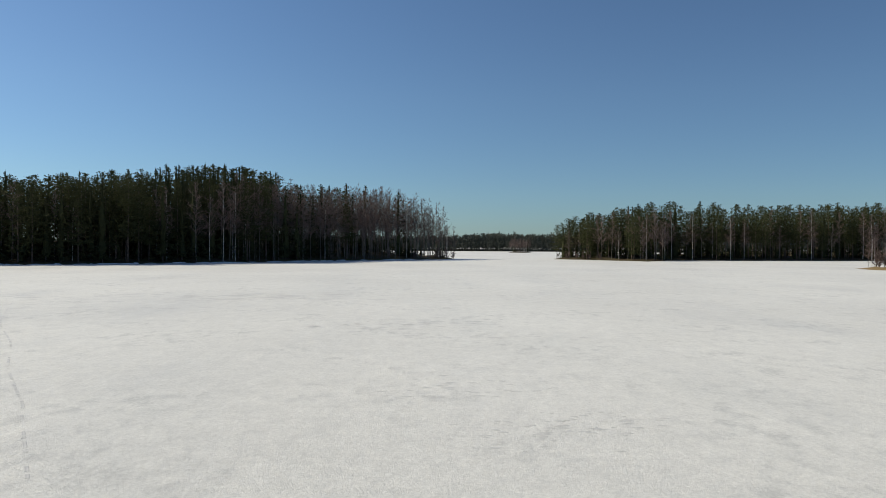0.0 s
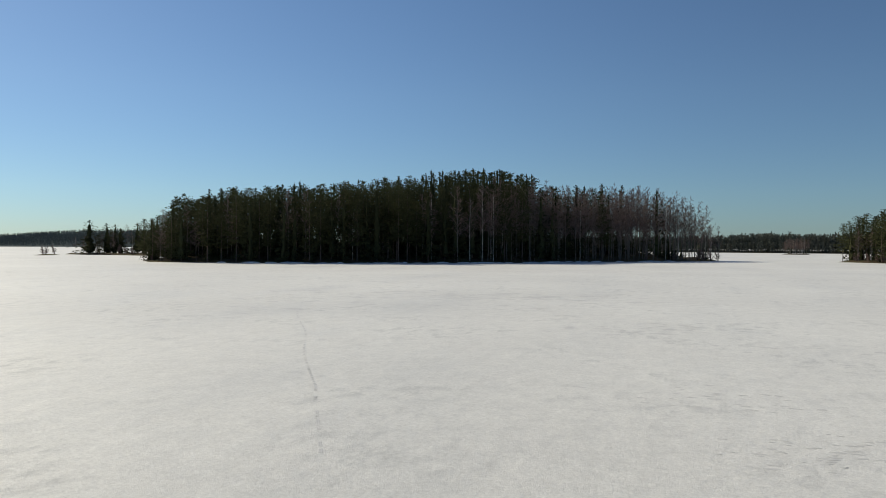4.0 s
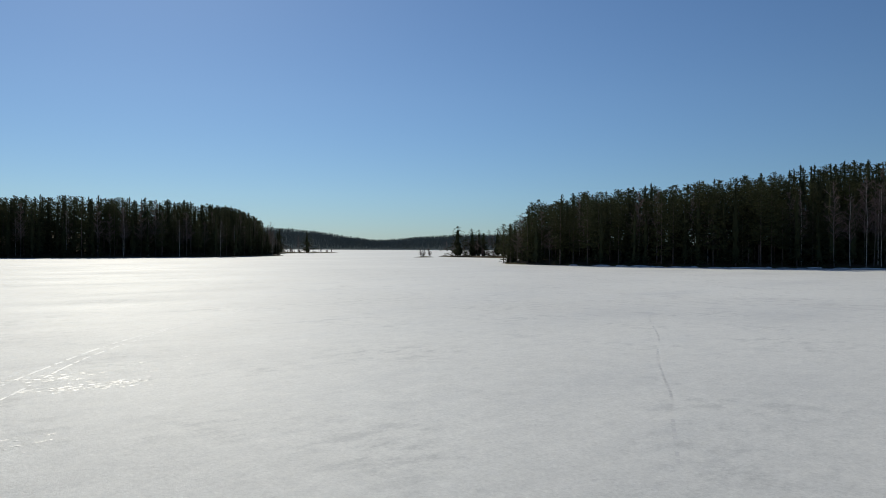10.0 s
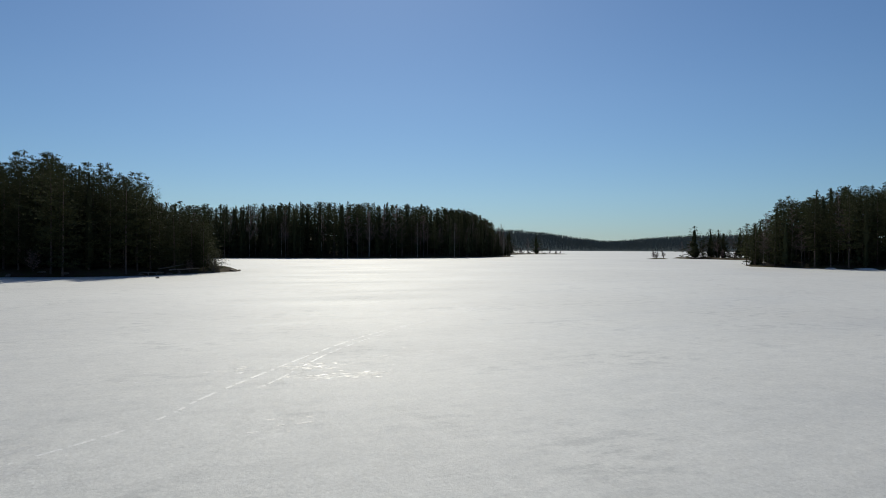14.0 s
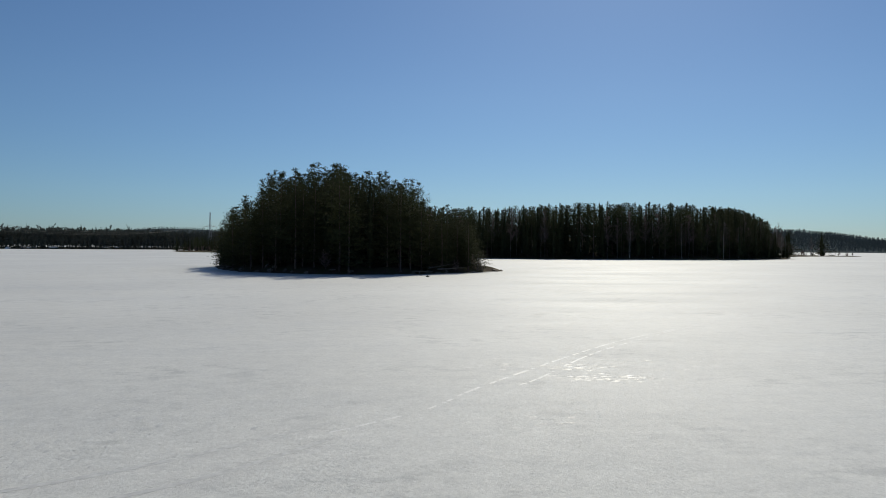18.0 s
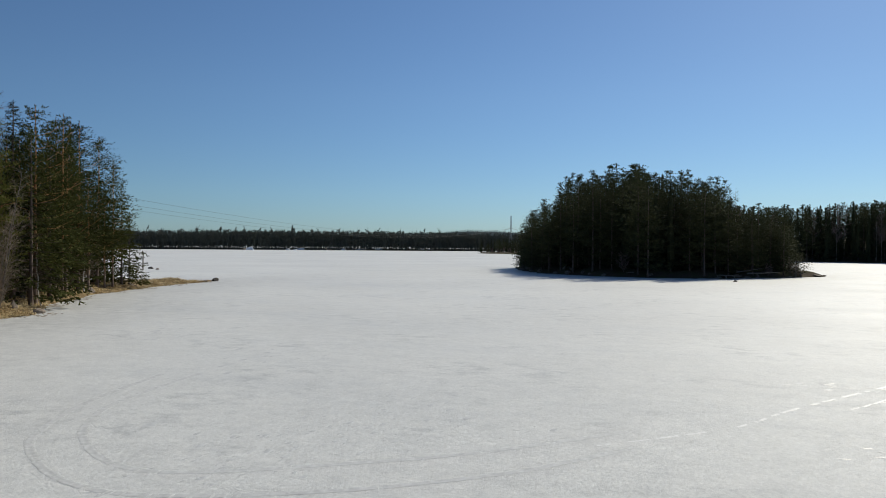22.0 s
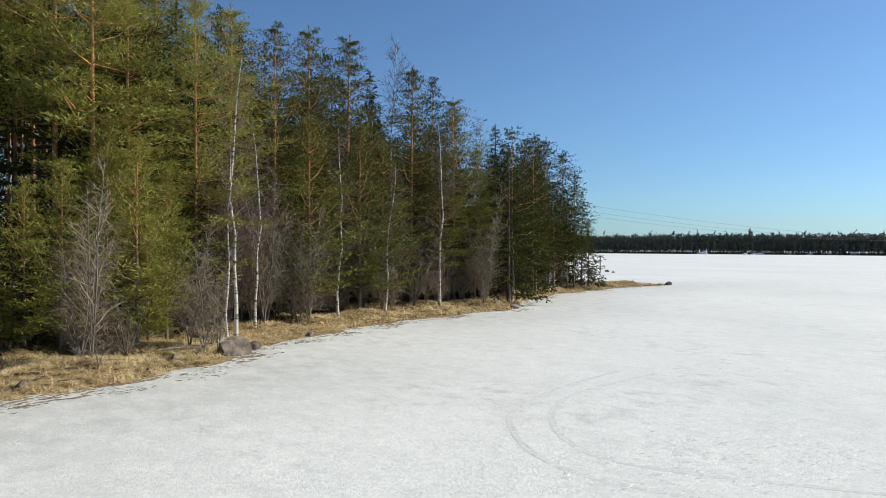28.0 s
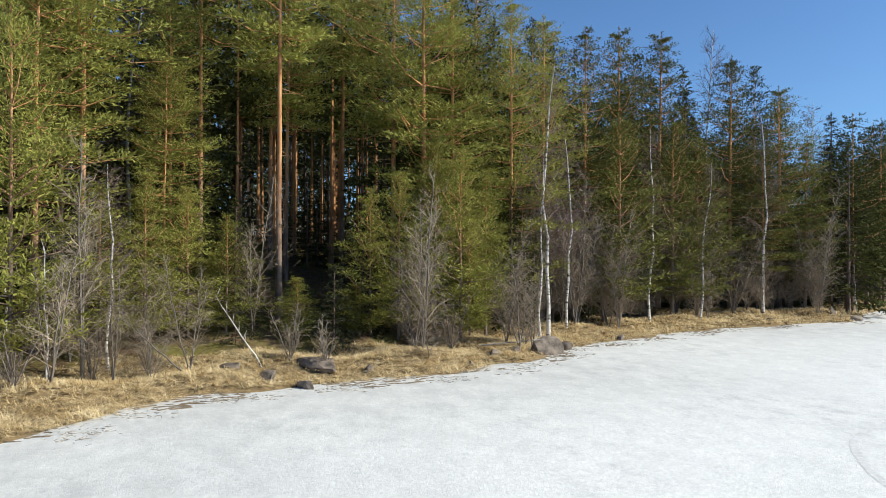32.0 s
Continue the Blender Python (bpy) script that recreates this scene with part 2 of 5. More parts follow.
def land_material(name, litter, moss, snow):
    m, n, l, p = material(name, 0.95, 0.1)
    f, g, s = noise_node(n, l, 0.5, 8), noise_node(n, l, 4.0, 8), noise_node(n, l, 0.16, 5)
    c = mix(n, l, ramp(n, l, g, [(0.3, tuple(0.5 * v for v in litter)), (0.7, litter)]), moss, ramp(n, l, f, [(0.42, (0, 0, 0)), (0.62, (0.9, 0.9, 0.9))]))
    straw = n.new("ShaderNodeAttribute")
    straw.attribute_name = "straw"
    c = mix(n, l, c, ramp(n, l, g, [(0.3, (0.13, 0.09, 0.05)), (0.7, (0.32, 0.235, 0.12))]), straw.outputs["Color"])
    if snow:
        c = mix(n, l, c, (0.72, 0.73, 0.75), ramp(n, l, s, [(snow, (0, 0, 0)), (snow + 0.03, (1, 1, 1))]))
    l.new(c, p.inputs["Base Color"])
    bump(n, l, p, g, 0.8, 0.12)
    return m


ICE = ice_material()
LAND_NEAR = land_material("forest_floor", (0.15, 0.1, 0.06), (0.13, 0.12, 0.03), 0)
LAND_ISLAND = land_material("island_ground", (0.13, 0.095, 0.065), (0.08, 0.08, 0.03), 0.74)
# island ground without snow, darkened in colour for shade under the trees
LAND_SHADE = land_material("shaded_needle_litter", (0.1, 0.072, 0.05), (0.06, 0.06, 0.025), 0)
# ground of the far ridge, with the same haze in its colour
CANOPY_FAR_HAZED = simple("hazed_distant_canopy", (0.08, 0.1, 0.105), (0.11, 0.13, 0.135), 0.09, 0.95, 0.0)
LAND_DARK = land_material("distant_forest_floor", (0.05, 0.045, 0.035), (0.035, 0.045, 0.03), 0)


# ---- helpers for meshes ----
def fill(me, v, f, smooth=False):
    """Writes vertices and faces into a mesh."""
    sizes = np.fromiter((len(q) for q in f), int, len(f))
    flat = np.fromiter((i for q in f for i in q), int, int(sizes.sum()))
    me.vertices.add(len(v))
    me.vertices.foreach_set("co", np.asarray(v, np.float32).ravel())
    me.loops.add(len(flat))
    me.loops.foreach_set("vertex_index", flat)
    me.polygons.add(len(f))
    me.polygons.foreach_set("loop_start", np.concatenate([[0], np.cumsum(sizes)[:-1]]))
    me.polygons.foreach_set("use_smooth", np.full(len(f), smooth))
    me.update(calc_edges=True)


class Soup:
    """Vertices and faces gathered for one mesh."""

    def __init__(self):
        self.v, self.f, self.n = [], [], 0

    def add(self, v, f):
        self.v.append(np.asarray(v, float))
        self.f.extend([tuple(int(i) + self.n for i in q) for q in f])
        self.n += len(v)

    def tube(self, pts, radii, sides=5):
        pts = np.asarray(pts, float)
        d = np.gradient(pts, axis=0)
        d /= np.linalg.norm(d, axis=1)[:, None] + 1e-9
        a = np.cross(d, (0.31, 0.95, 0.05))
        a /= np.linalg.norm(a, axis=1)[:, None] + 1e-9
        b = np.cross(d, a)
        ang = np.linspace(0, 2 * math.pi, sides, endpoint=False)
        ring = a[:, None] * np.cos(ang)[None, :, None] + b[:, None] * np.sin(ang)[None, :, None]
        v = (pts[:, None] + ring * np.asarray(radii, float)[:, None, None]).reshape(-1, 3)
        k = len(pts)
        f = [(i * sides + j, i * sides + (j + 1) % sides, (i + 1) * sides + (j + 1) % sides, (i + 1) * sides + j) for i in range(k - 1) for j in range(sides)]
        self.add(v, f)

    def tufts(self, rng, c, d, length, width, n, spread):
        """n needle blades round each place c, along d."""
        c, d = np.repeat(c, n, 0), np.repeat(d, n, 0)
        w = d + rng.normal(0, spread, c.shape)
        w /= np.linalg.norm(w, axis=1)[:, None] + 1e-9
        s = np.cross(w, rng.normal(0, 1, c.shape))
        s *= (width / 2) / (np.linalg.norm(s, axis=1)[:, None] + 1e-9)
        if not np.isscalar(length):
            length = np.repeat(length, n)[:, None]
            s *= length / length.max()
        tip = c + w * (length * rng.uniform(0.6, 1.2, (len(c), 1)))
        flip = rng.random(len(c)) < 0.5
        near = np.where(flip[:, None], c, tip)
        far = np.where(flip[:, None], tip, c)
        v = np.stack([near, far - s, far + s], 1).reshape(-1, 3)
        self.add(v, np.arange(len(v)).reshape(-1, 3))

    def core(self, rng, pts, z0, z1, radius, sides, rings):
        """The dense inside of a crown: a ragged closed lathe round the stem; radius: a function of 0 to 1."""
        v = []
        for i in range(rings + 1):
            u = i / rings
            c = along(pts, z0 + (z1 - z0) * u)
            for j in range(sides):
                a = 6.2832 * (j + 0.5 * (i % 2)) / sides + rng.normal(0, 0.15)
                r = radius(u) * rng.uniform(0.45, 1.2) * (1.12 if i % 2 else 0.78)
                v.append((c[0] + math.cos(a) * r, c[1] + math.sin(a) * r, c[2] + rng.normal(-0.25 if i % 2 else 0.0, 0.35) * (z1 - z0) / rings))
        f = [(i * sides + j, i * sides + (j + 1) % sides, (i + 1) * sides + (j + 1) % sides, (i + 1) * sides + j) for i in range(rings) for j in range(sides)]
        self.add(v, f)

    def slivers(self, a, b, width, rng):
        """Twigs: one thin triangle from each a to each b."""
        a, b = np.asarray(a, float), np.asarray(b, float)
        s = np.cross(b - a, rng.normal(0, 1, a.shape))
        s *= (width / 2) / (np.linalg.norm(s, axis=1)[:, None] + 1e-9)
        v = np.stack([a - s, a + s, b], 1).reshape(-1, 3)
        self.add(v, np.arange(len(v)).reshape(-1, 3))

    def mesh(self, name, mat, smooth=False):
        me = bpy.data.meshes.new(name)
        fill(me, np.concatenate(self.v), self.f, smooth)
        me.materials.append(mat)
        return me

    def raw(self):
        return np.concatenate(self.v), self.f


def thing(name, x, y, z, label, category, group="", turn=0.0, size=1.0):
    e = new(name)
    e.empty_display_size = 0.2
    e.matrix_world = Matrix.LocRotScale((x, y, z), Euler((0, 0, turn)), (size, size, size) if isinstance(size, (int, float)) else size)
    return tagged(e, label, category, group)


def put(name, me, parent, label=""):
    o = new(name, me)
    o.parent = parent
    return tagged(o, label)


# ---- trees ----
def stem(rng, h, r0, bend=0.02, k=9, r1=0.012):
    u = np.linspace(0, 1, k)
    off = rng.normal(0, bend * h * 0.25, (k, 2))
    off[0] = 0
    off = np.cumsum(off, 0) * 0.35
    pts = np.column_stack([off, u * h])
    r = r0 * (1 - u) ** 0.8 + r1
    r[0] *= 1.25
    return pts, r


def along(pts, z):
    return np.array([np.interp(z, pts[:, 2], pts[:, 0]), np.interp(z, pts[:, 2], pts[:, 1]), z])


def pine(seed, h=20.0, base=0.4, reach=2.4, whorls=20, limbs=4, puffs=6, blades=24, size=0.26, width=0.05, puff=0.3, sides=7, mat=None, core=0, rise=0.0, blunt=1.9, inner=0.38):
    """A Scots pine: a trunk with whorls of limbs that rise towards the top, and needles in flat puffs along their outer parts."""
    rng = np.random.default_rng(seed)
    t, c = Soup(), Soup()
    pts, r = stem(rng, h * (1.0 if sides > 4 else 0.95), 0.0062 * h, 0.012, 9 if sides > 4 else 5)
    t.tube(pts, r, sides)
    lean, tilt = rng.uniform(0, 6.28), rng.uniform(0.05, 0.28)
    cs, ds, ss = [], [], []

    def girth(u):
        return min(1.0, 0.62 + 1.6 * u) * max(0.0, 1 - max(0.0, (u - 0.2) / 0.8) ** blunt) ** 0.8

    for k in range(whorls):
        u = (k + rng.uniform(0, 0.7)) / whorls
        z = h * (base + (0.975 - base) * u)
        turn = rng.uniform(0, 6.28)
        for i in range(limbs):
            if rng.random() < 0.1:
                continue
            az = turn + 6.2832 * i / limbs + rng.normal(0, 0.3)
            ln = reach * girth(u) * rng.uniform(0.6, 1.1) * (1 + tilt * math.cos(az - lean)) + 0.25
            up = -0.1 + rise + 0.75 * u + rng.normal(0, 0.12)
            d = np.array([math.cos(az) * math.cos(up), math.sin(az) * math.cos(up), math.sin(up)])
            q = np.array([-math.sin(az), math.cos(az), 0.0])
            a = along(pts, z + rng.normal(0, 0.1))
            m = a + d * ln * 0.55 + (0, 0, -0.05 * ln)
            e = a + d * ln + (0, 0, 0.14 * ln)
            if sides > 5 or sides == 5 and i % 2:
                t.tube([a, m, e], [0.012 + 0.011 * ln, 0.009 + 0.006 * ln, 0.007], 3)
            n = max(2, int(round(puffs * (0.35 + 0.65 * ln / reach))))
            f = np.linspace(inner, 1.0, n) + rng.normal(0, 0.05, n)
            side = rng.uniform(-1, 1, n) * 0.42 * ln * (1.2 - f)
            p = a + (e - a) * f[:, None] + q * side[:, None] + np.array([0, 0, 1.0]) * rng.normal(0.03, 0.07, n)[:, None]
            o = rng.normal(0, 1, (n * blades, 3)) * np.array([puff, puff, puff * 0.34]) * rng.uniform(0.6, 1.15, (n * blades, 1)) * min(1.0, max(0.3, 1.7 * ln / reach))
            cs.append(np.repeat(p, blades, 0) + o)
            ds.append(o * (0.7 / puff) + d * 0.35 + (0, 0, 0.45))
            ss.append(np.full(n * blades, 1.08 - 0.5 * u))
    k = 4 * blades
    zt, at = 1 - 0.15 * rng.random(k), rng.uniform(0, 6.28, k)
    rt = (1 - zt) * h * rng.uniform(0.02, 0.28, k)
    cs.append(np.column_stack([np.cos(at) * rt + np.interp(zt * h, pts[:, 2], pts[:, 0]), np.sin(at) * rt + np.interp(zt * h, pts[:, 2], pts[:, 1]), zt * h - size * 0.45]))
    ds.append(np.column_stack([np.cos(at) * 0.3, np.sin(at) * 0.3, np.full(k, 1.3)]))
    ss.append(np.full(k, 0.6))
    c.tufts(rng, np.concatenate(cs), np.concatenate(ds), size * np.concatenate(ss), width, 1, 0.5)
    if core:
        c.core(rng, pts, h * (base + 0.04), h * 0.9, lambda u: reach * 0.34 * girth(u) + 0.03, core, core)
    for i in range(22 if sides > 5 else 0):
        z = h * rng.uniform(0.12, base + 0.08)
        az, ln = rng.uniform(0, 6.28), rng.uniform(0.3, 1.5)
        a = along(pts, z)
        t.tube([a, a + np.array([math.cos(az), math.sin(az), rng.uniform(-0.3, 0.2)]) * ln], [0.018, 0.004], 3)
    return t, c, BARK_PINE if sides > 4 or mat is NEEDLE_SHADED else BARK_DARK, mat or NEEDLE_PINE


def spruce(seed, h=18.0, reach=2.4, limbs=90, clumps=12, blades=6, size=0.34, width=0.07, base=0.06, mat=None, sides=6, core=0, taper=0.85):
    """A Norway spruce: a narrow cone of drooping boughs."""
    rng = np.random.default_rng(seed)
    t, c = Soup(), Soup()
    pts, r = stem(rng, h, 0.0075 * h, 0.004, 9 if sides > 4 else 4)
    t.tube(pts, r, sides)
    cs, ds = [], []
    for i in range(limbs):
        u = (i + rng.random()) / limbs
        z = h * (base + (0.99 - base) * u)
        ln = reach * (1 - u) ** taper * rng.uniform(0.7, 1.15) + 0.12
        az, up = i * 2.4 + rng.normal(0, 0.4), -0.25 + 0.75 * u ** 1.5
        d = np.array([math.cos(az) * math.cos(up), math.sin(az) * math.cos(up), math.sin(up)])
        a = along(pts, z)
        e = a + d * ln + (0, 0, 0.1 * ln)
        if sides > 4:
            t.tube([a, e], [0.01 + 0.01 * ln, 0.006], 3)
        k = max(3, int(clumps * (0.3 + 0.7 * ln / reach)))
        s = rng.uniform(0.15, 1.03, k) ** 0.8
        p = a + (e - a) * s[:, None] + rng.normal(0, 1, (k, 3)) * np.array([0.14, 0.14, 0.07]) * (0.3 + 0.6 * ln)
        cs.append(p)
        ds.append(np.tile(d * 0.8 + (0, 0, -0.3), (k, 1)))
    k = 10
    cs.append(np.column_stack([np.zeros(k), np.zeros(k), np.linspace(0.94, 1.0, k) * h]))
    ds.append(np.tile((0, 0, 1.0), (k, 1)))
    cs = np.concatenate(cs)
    c.tufts(rng, cs, np.concatenate(ds), size * (1.1 - 0.6 * np.clip(cs[:, 2] / h, 0, 1)), width, blades, 0.5)
    if core:
        c.core(rng, pts, h * base, h * 0.97, lambda u: reach * 0.34 * (1 - u) ** taper + 0.03, core, core + 2)
    return t, c, BARK_DARK, mat or NEEDLE_SPRUCE


def bare_tree(seed, h=15.0, r0=0.09, limbs=34, twigs=14, reach=0.2, low=0.3, wide=0.012, bark=None, twig=None, lean=0.0, stems=1, name="birch", bend=0.03):
    """A leafless broadleaf: stem or stems, rising limbs and a haze of twigs."""
    rng = np.random.default_rng(seed)
    t, b = Soup(), Soup()
    for q in range(stems):
        hh = h * (1 if q == 0 else rng.uniform(0.55, 0.95))
        pts, r = stem(rng, hh, r0 * (1 if q == 0 else 0.7), bend)
        az0, ln0 = rng.uniform(0, 6.28), lean + (0.0 if stems == 1 else rng.uniform(0.05, 0.3))
        pts[:, 0] += np.cos(az0) * pts[:, 2] * ln0
        pts[:, 1] += np.sin(az0) * pts[:, 2] * ln0
        t.tube(pts, r, 6 if r0 > 0.06 else 4)
        a_, b_ = [], []
        for i in range(limbs):
            u = (i + rng.random()) / limbs
            z = hh * (low + (0.97 - low) * u)
            ln = hh * reach * (1 - 0.75 * u) * rng.uniform(0.5, 1.2)
            az, up = i * 2.4 + rng.normal(0, 0.6), rng.uniform(0.45, 1.05)
            d = np.array([math.cos(az) * math.cos(up), math.sin(az) * math.cos(up), math.sin(up)])
            a = along(pts, z)
            m = a + d * ln * 0.5
            e = m + (d * 0.5 + rng.normal(0, 0.1, 3)) * ln
            b.tube([a, m, e], [max(wide, 0.006 + 0.007 * ln), max(wide * 0.8, 0.004 + 0.004 * ln), wide * 0.4], 3)
            s = rng.uniform(0.15, 1.0, twigs)[:, None]
            o = np.where(s < 0.5, a + (m - a) * 2 * s, m + (e - m) * (2 * s - 1))
            w = d * 0.7 + rng.normal(0, 0.55, (twigs, 3))
            w /= np.linalg.norm(w, axis=1)[:, None]
            tl = ln * rng.uniform(0.2, 0.5, (twigs, 1)) + 0.1
            a_.append(o)
            b_.append(o + w * tl)
            o2 = o + w * tl * rng.uniform(0.3, 0.9, (twigs, 1))
            w2 = w + rng.normal(0, 0.6, (twigs, 3))
            a_.append(o2)
            b_.append(o2 + w2 * tl * 0.6)
        b.slivers(np.concatenate(a_), np.concatenate(b_), wide, rng)
    return t, b, bark or BARK_BIRCH, twig or TWIG_BIRCH


RAW = {
    "pine": [pine(v, 20, b, w, n, 5, 6, 32, 0.28, 0.076, 0.27, inner=0.2) for v, b, w, n in ((1, 0.44, 2.8, 15), (2, 0.48, 2.6, 14), (3, 0.4, 2.7, 16), (4, 0.42, 2.4, 16))],
    "pine_high": [pine(v, 20, b, w, n, 5, 6, 36, 0.28, 0.074, 0.28, inner=0.24) for v, b, w, n in ((5, 0.56, 2.7, 11), (6, 0.5, 2.9, 12), (7, 0.58, 2.5, 10))],
    "pine_low": [pine(v, 20, b, w, n, 5, 6, 30, 0.28, 0.077, 0.27, inner=0.2) for v, b, w, n in ((8, 0.2, 2.7, 21), (9, 0.26, 2.5, 20), (10, 0.15, 2.6, 22))],
    "pine_mid": [pine(v, 20, b, w, 20, 5, 5, 14, 0.4, 0.13, 0.34, 5, NEEDLE_SHADED, 0, 0.1, 1.7, 0.15) for v, b, w in ((11, 0.24, 2.9), (12, 0.3, 2.7), (13, 0.16, 3.0), (14, 0.12, 2.7))],
    "pine_isle": [pine(v, 20, b, w, 17, 4, 4, 9, 0.6, 0.24, 0.4, 4, NEEDLE_SELF_SHADED, 0, 0.12, 1.7, 0.15) for v, b, w in ((15, 0.1, 2.9), (16, 0.2, 2.7), (17, 0.05, 3.0), (18, 0.28, 2.5))],
    "pine_far": [pine(v, 20, b, w, 15, 4, 4, 7, 0.68, 0.3, 0.4, 4, NEEDLE_SELF_SHADED, 0, 0.15, 1.55, 0.15) for v, b, w in ((21, 0.22, 2.7), (22, 0.28, 2.5), (23, 0.12, 2.8), (24, 0.26, 2.3))],
    "pine_bulk": [pine(v, 20, b, w, 12, 4, 3, 6, 0.8, 0.4, 0.44, 3, NEEDLE_SELF_SHADED, 0, 0.15, 1.5, 0.2) for v, b, w in ((25, 0.36, 3.0), (26, 0.4, 2.8), (27, 0.3, 3.1))],
    "pine_deep": [pine(v, 20, b, w, 13, 4, 3, 7, 0.6, 0.24, 0.42, 4, NEEDLE_SHADED) for v, b, w in ((28, 0.46, 2.8), (29, 0.4, 3.0))],
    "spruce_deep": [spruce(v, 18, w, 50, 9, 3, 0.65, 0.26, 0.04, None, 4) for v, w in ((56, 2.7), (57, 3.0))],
    "spruce": [spruce(v, 18, w, 120, 18, 6, 0.36, 0.085) for v, w in ((31, 2.3), (32, 2.7))],
    "spruce_mid": [spruce(v, 18, w, 90, 14, 4, 0.5, 0.17, 0.04, NEEDLE_SHADED, 5) for v, w in ((41, 2.9), (42, 3.3))],
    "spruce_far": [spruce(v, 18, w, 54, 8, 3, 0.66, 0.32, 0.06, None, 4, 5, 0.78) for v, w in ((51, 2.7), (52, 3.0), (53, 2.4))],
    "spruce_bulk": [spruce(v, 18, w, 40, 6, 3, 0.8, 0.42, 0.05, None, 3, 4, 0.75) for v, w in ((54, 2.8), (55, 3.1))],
    "young_pine": [pine(v, 10, b, w, 20, 4, 5, 24, 0.25, 0.065, 0.22, 6, None, 0, 0.25, 1.3, 0.3) for v, b, w in ((61, 0.08, 1.7), (62, 0.16, 1.5), (63, 0.05, 1.9))],
    "young_spruce": [spruce(v, 3, 0.9, 34, 9, 6, 0.2, 0.05, 0.02) for v in (71, 72)],
    "birch": [bare_tree(v, 16, 0.085, 44, 22, 0.2, 0.3, 0.015, bend=0.1) for v in (81, 82, 83, 84)],
    "birch_far": [bare_tree(v, 18, 0.075, 26, 15, 0.21, 0.3, 0.05, None if v < 92 else BARK_GREY, bend=0.06) for v in (91, 92, 93)],
    "birch_bulk": [bare_tree(v, 18, 0.08, 18, 14, 0.22, 0.35, 0.05, BARK_GREY, bend=0.06) for v in (94, 95)],
    "alder": [bare_tree(v, 7, 0.032, 24, 11, 0.3, 0.1, 0.015, BARK_GREY, TWIG_ALDER, 0.04, 3, "alder", 0.06) for v in (101, 102, 103)],
    "bush": [bare_tree(v, 2.2, 0.02, 10, 8, 0.35, 0.05, 0.01, BARK_GREY, TWIG_ALDER, 0.1, 6, "bush", 0.06) for v in (111, 112)],
    "bush_far": [bare_tree(v, 2.5, 0.03, 9, 9, 0.4, 0.04, 0.05, BARK_DARK, TWIG_BIRCH, 0.12, 3, "bush", 0.06) for v in (121, 122)],
}
# the same pines with shade-darkened needles, planted where x is below -19
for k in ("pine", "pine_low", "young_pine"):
    RAW[k + "_dull"] = [(t, c, bm, NEEDLE_OLIVE_SHADED) for t, c, bm, cm in RAW[k]]
KINDS = {k: [(t.mesh(k + "_trunk", bm, True), c.mesh(k + "_crown", cm)) for t, c, bm, cm in v] for k, v in RAW.items() if "bulk" not in k and "deep" not in k}
HEIGHT = {k: 10 if "young_pine" in k else 3 if k == "young_spruce" else 18 if "spruce" in k or k in ("birch_far", "birch_bulk") else {"birch": 16, "alder": 7, "bush": 2.2, "bush_far": 2.5}.get(k, 20) for k in RAW}
LOOK = {
    "pine": ("pine_tree", "tall Scots pine with orange upper bark and green needles", "pine tree"),
    "spruce": ("spruce_tree", "dark green Norway spruce with drooping boughs", "spruce tree"),
    "young_pine": ("young_pine", "young yellow-green pine branched down to the ground", "pine tree"),
    "young_spruce": ("young_spruce", "small green spruce sapling on the forest floor", "sapling"),
    "birch": ("birch_tree", "leafless birch with a pale trunk and fine brown twigs", "birch tree"),
    "alder": ("alder_tree", "leafless grey many-stemmed alder by the shore", "alder tree"),
    "bush": ("bush", "leafless grey-brown bush with thin twigs", "bush"),
}
PLACE = random.Random(7)


def re_kind(kind):
    for tail in ("_mid", "_far", "_dull", "_isle", "_high", "_low"):
        kind = kind.replace(tail, "")
    return kind


def plant(kind, x, y, z, h, group, where="", fat=1.0):
    """One tree of a kind, h metres high, with its foot at x, y, z."""
    stock = KINDS[kind]
    t, c = stock[PLACE.randrange(len(stock))]
    name, label, cat = LOOK[re_kind(kind)]
    k = h / HEIGHT[kind]
    wide = k * PLACE.uniform(0.9, 1.12) if "bush" in kind else min(1.35, max(0.6, k ** 0.6)) * PLACE.uniform(0.9, 1.12) * (1.3 if kind in ("pine_far", "spruce_far", "pine_isle") else 1.0)
    e = thing(name, x, y, z - 0.08, label + where, cat, group, PLACE.uniform(0, 6.28), (wide * fat, wide * fat, k))
    put("trunk", t, e)
    put("crown", c, e)
    return e


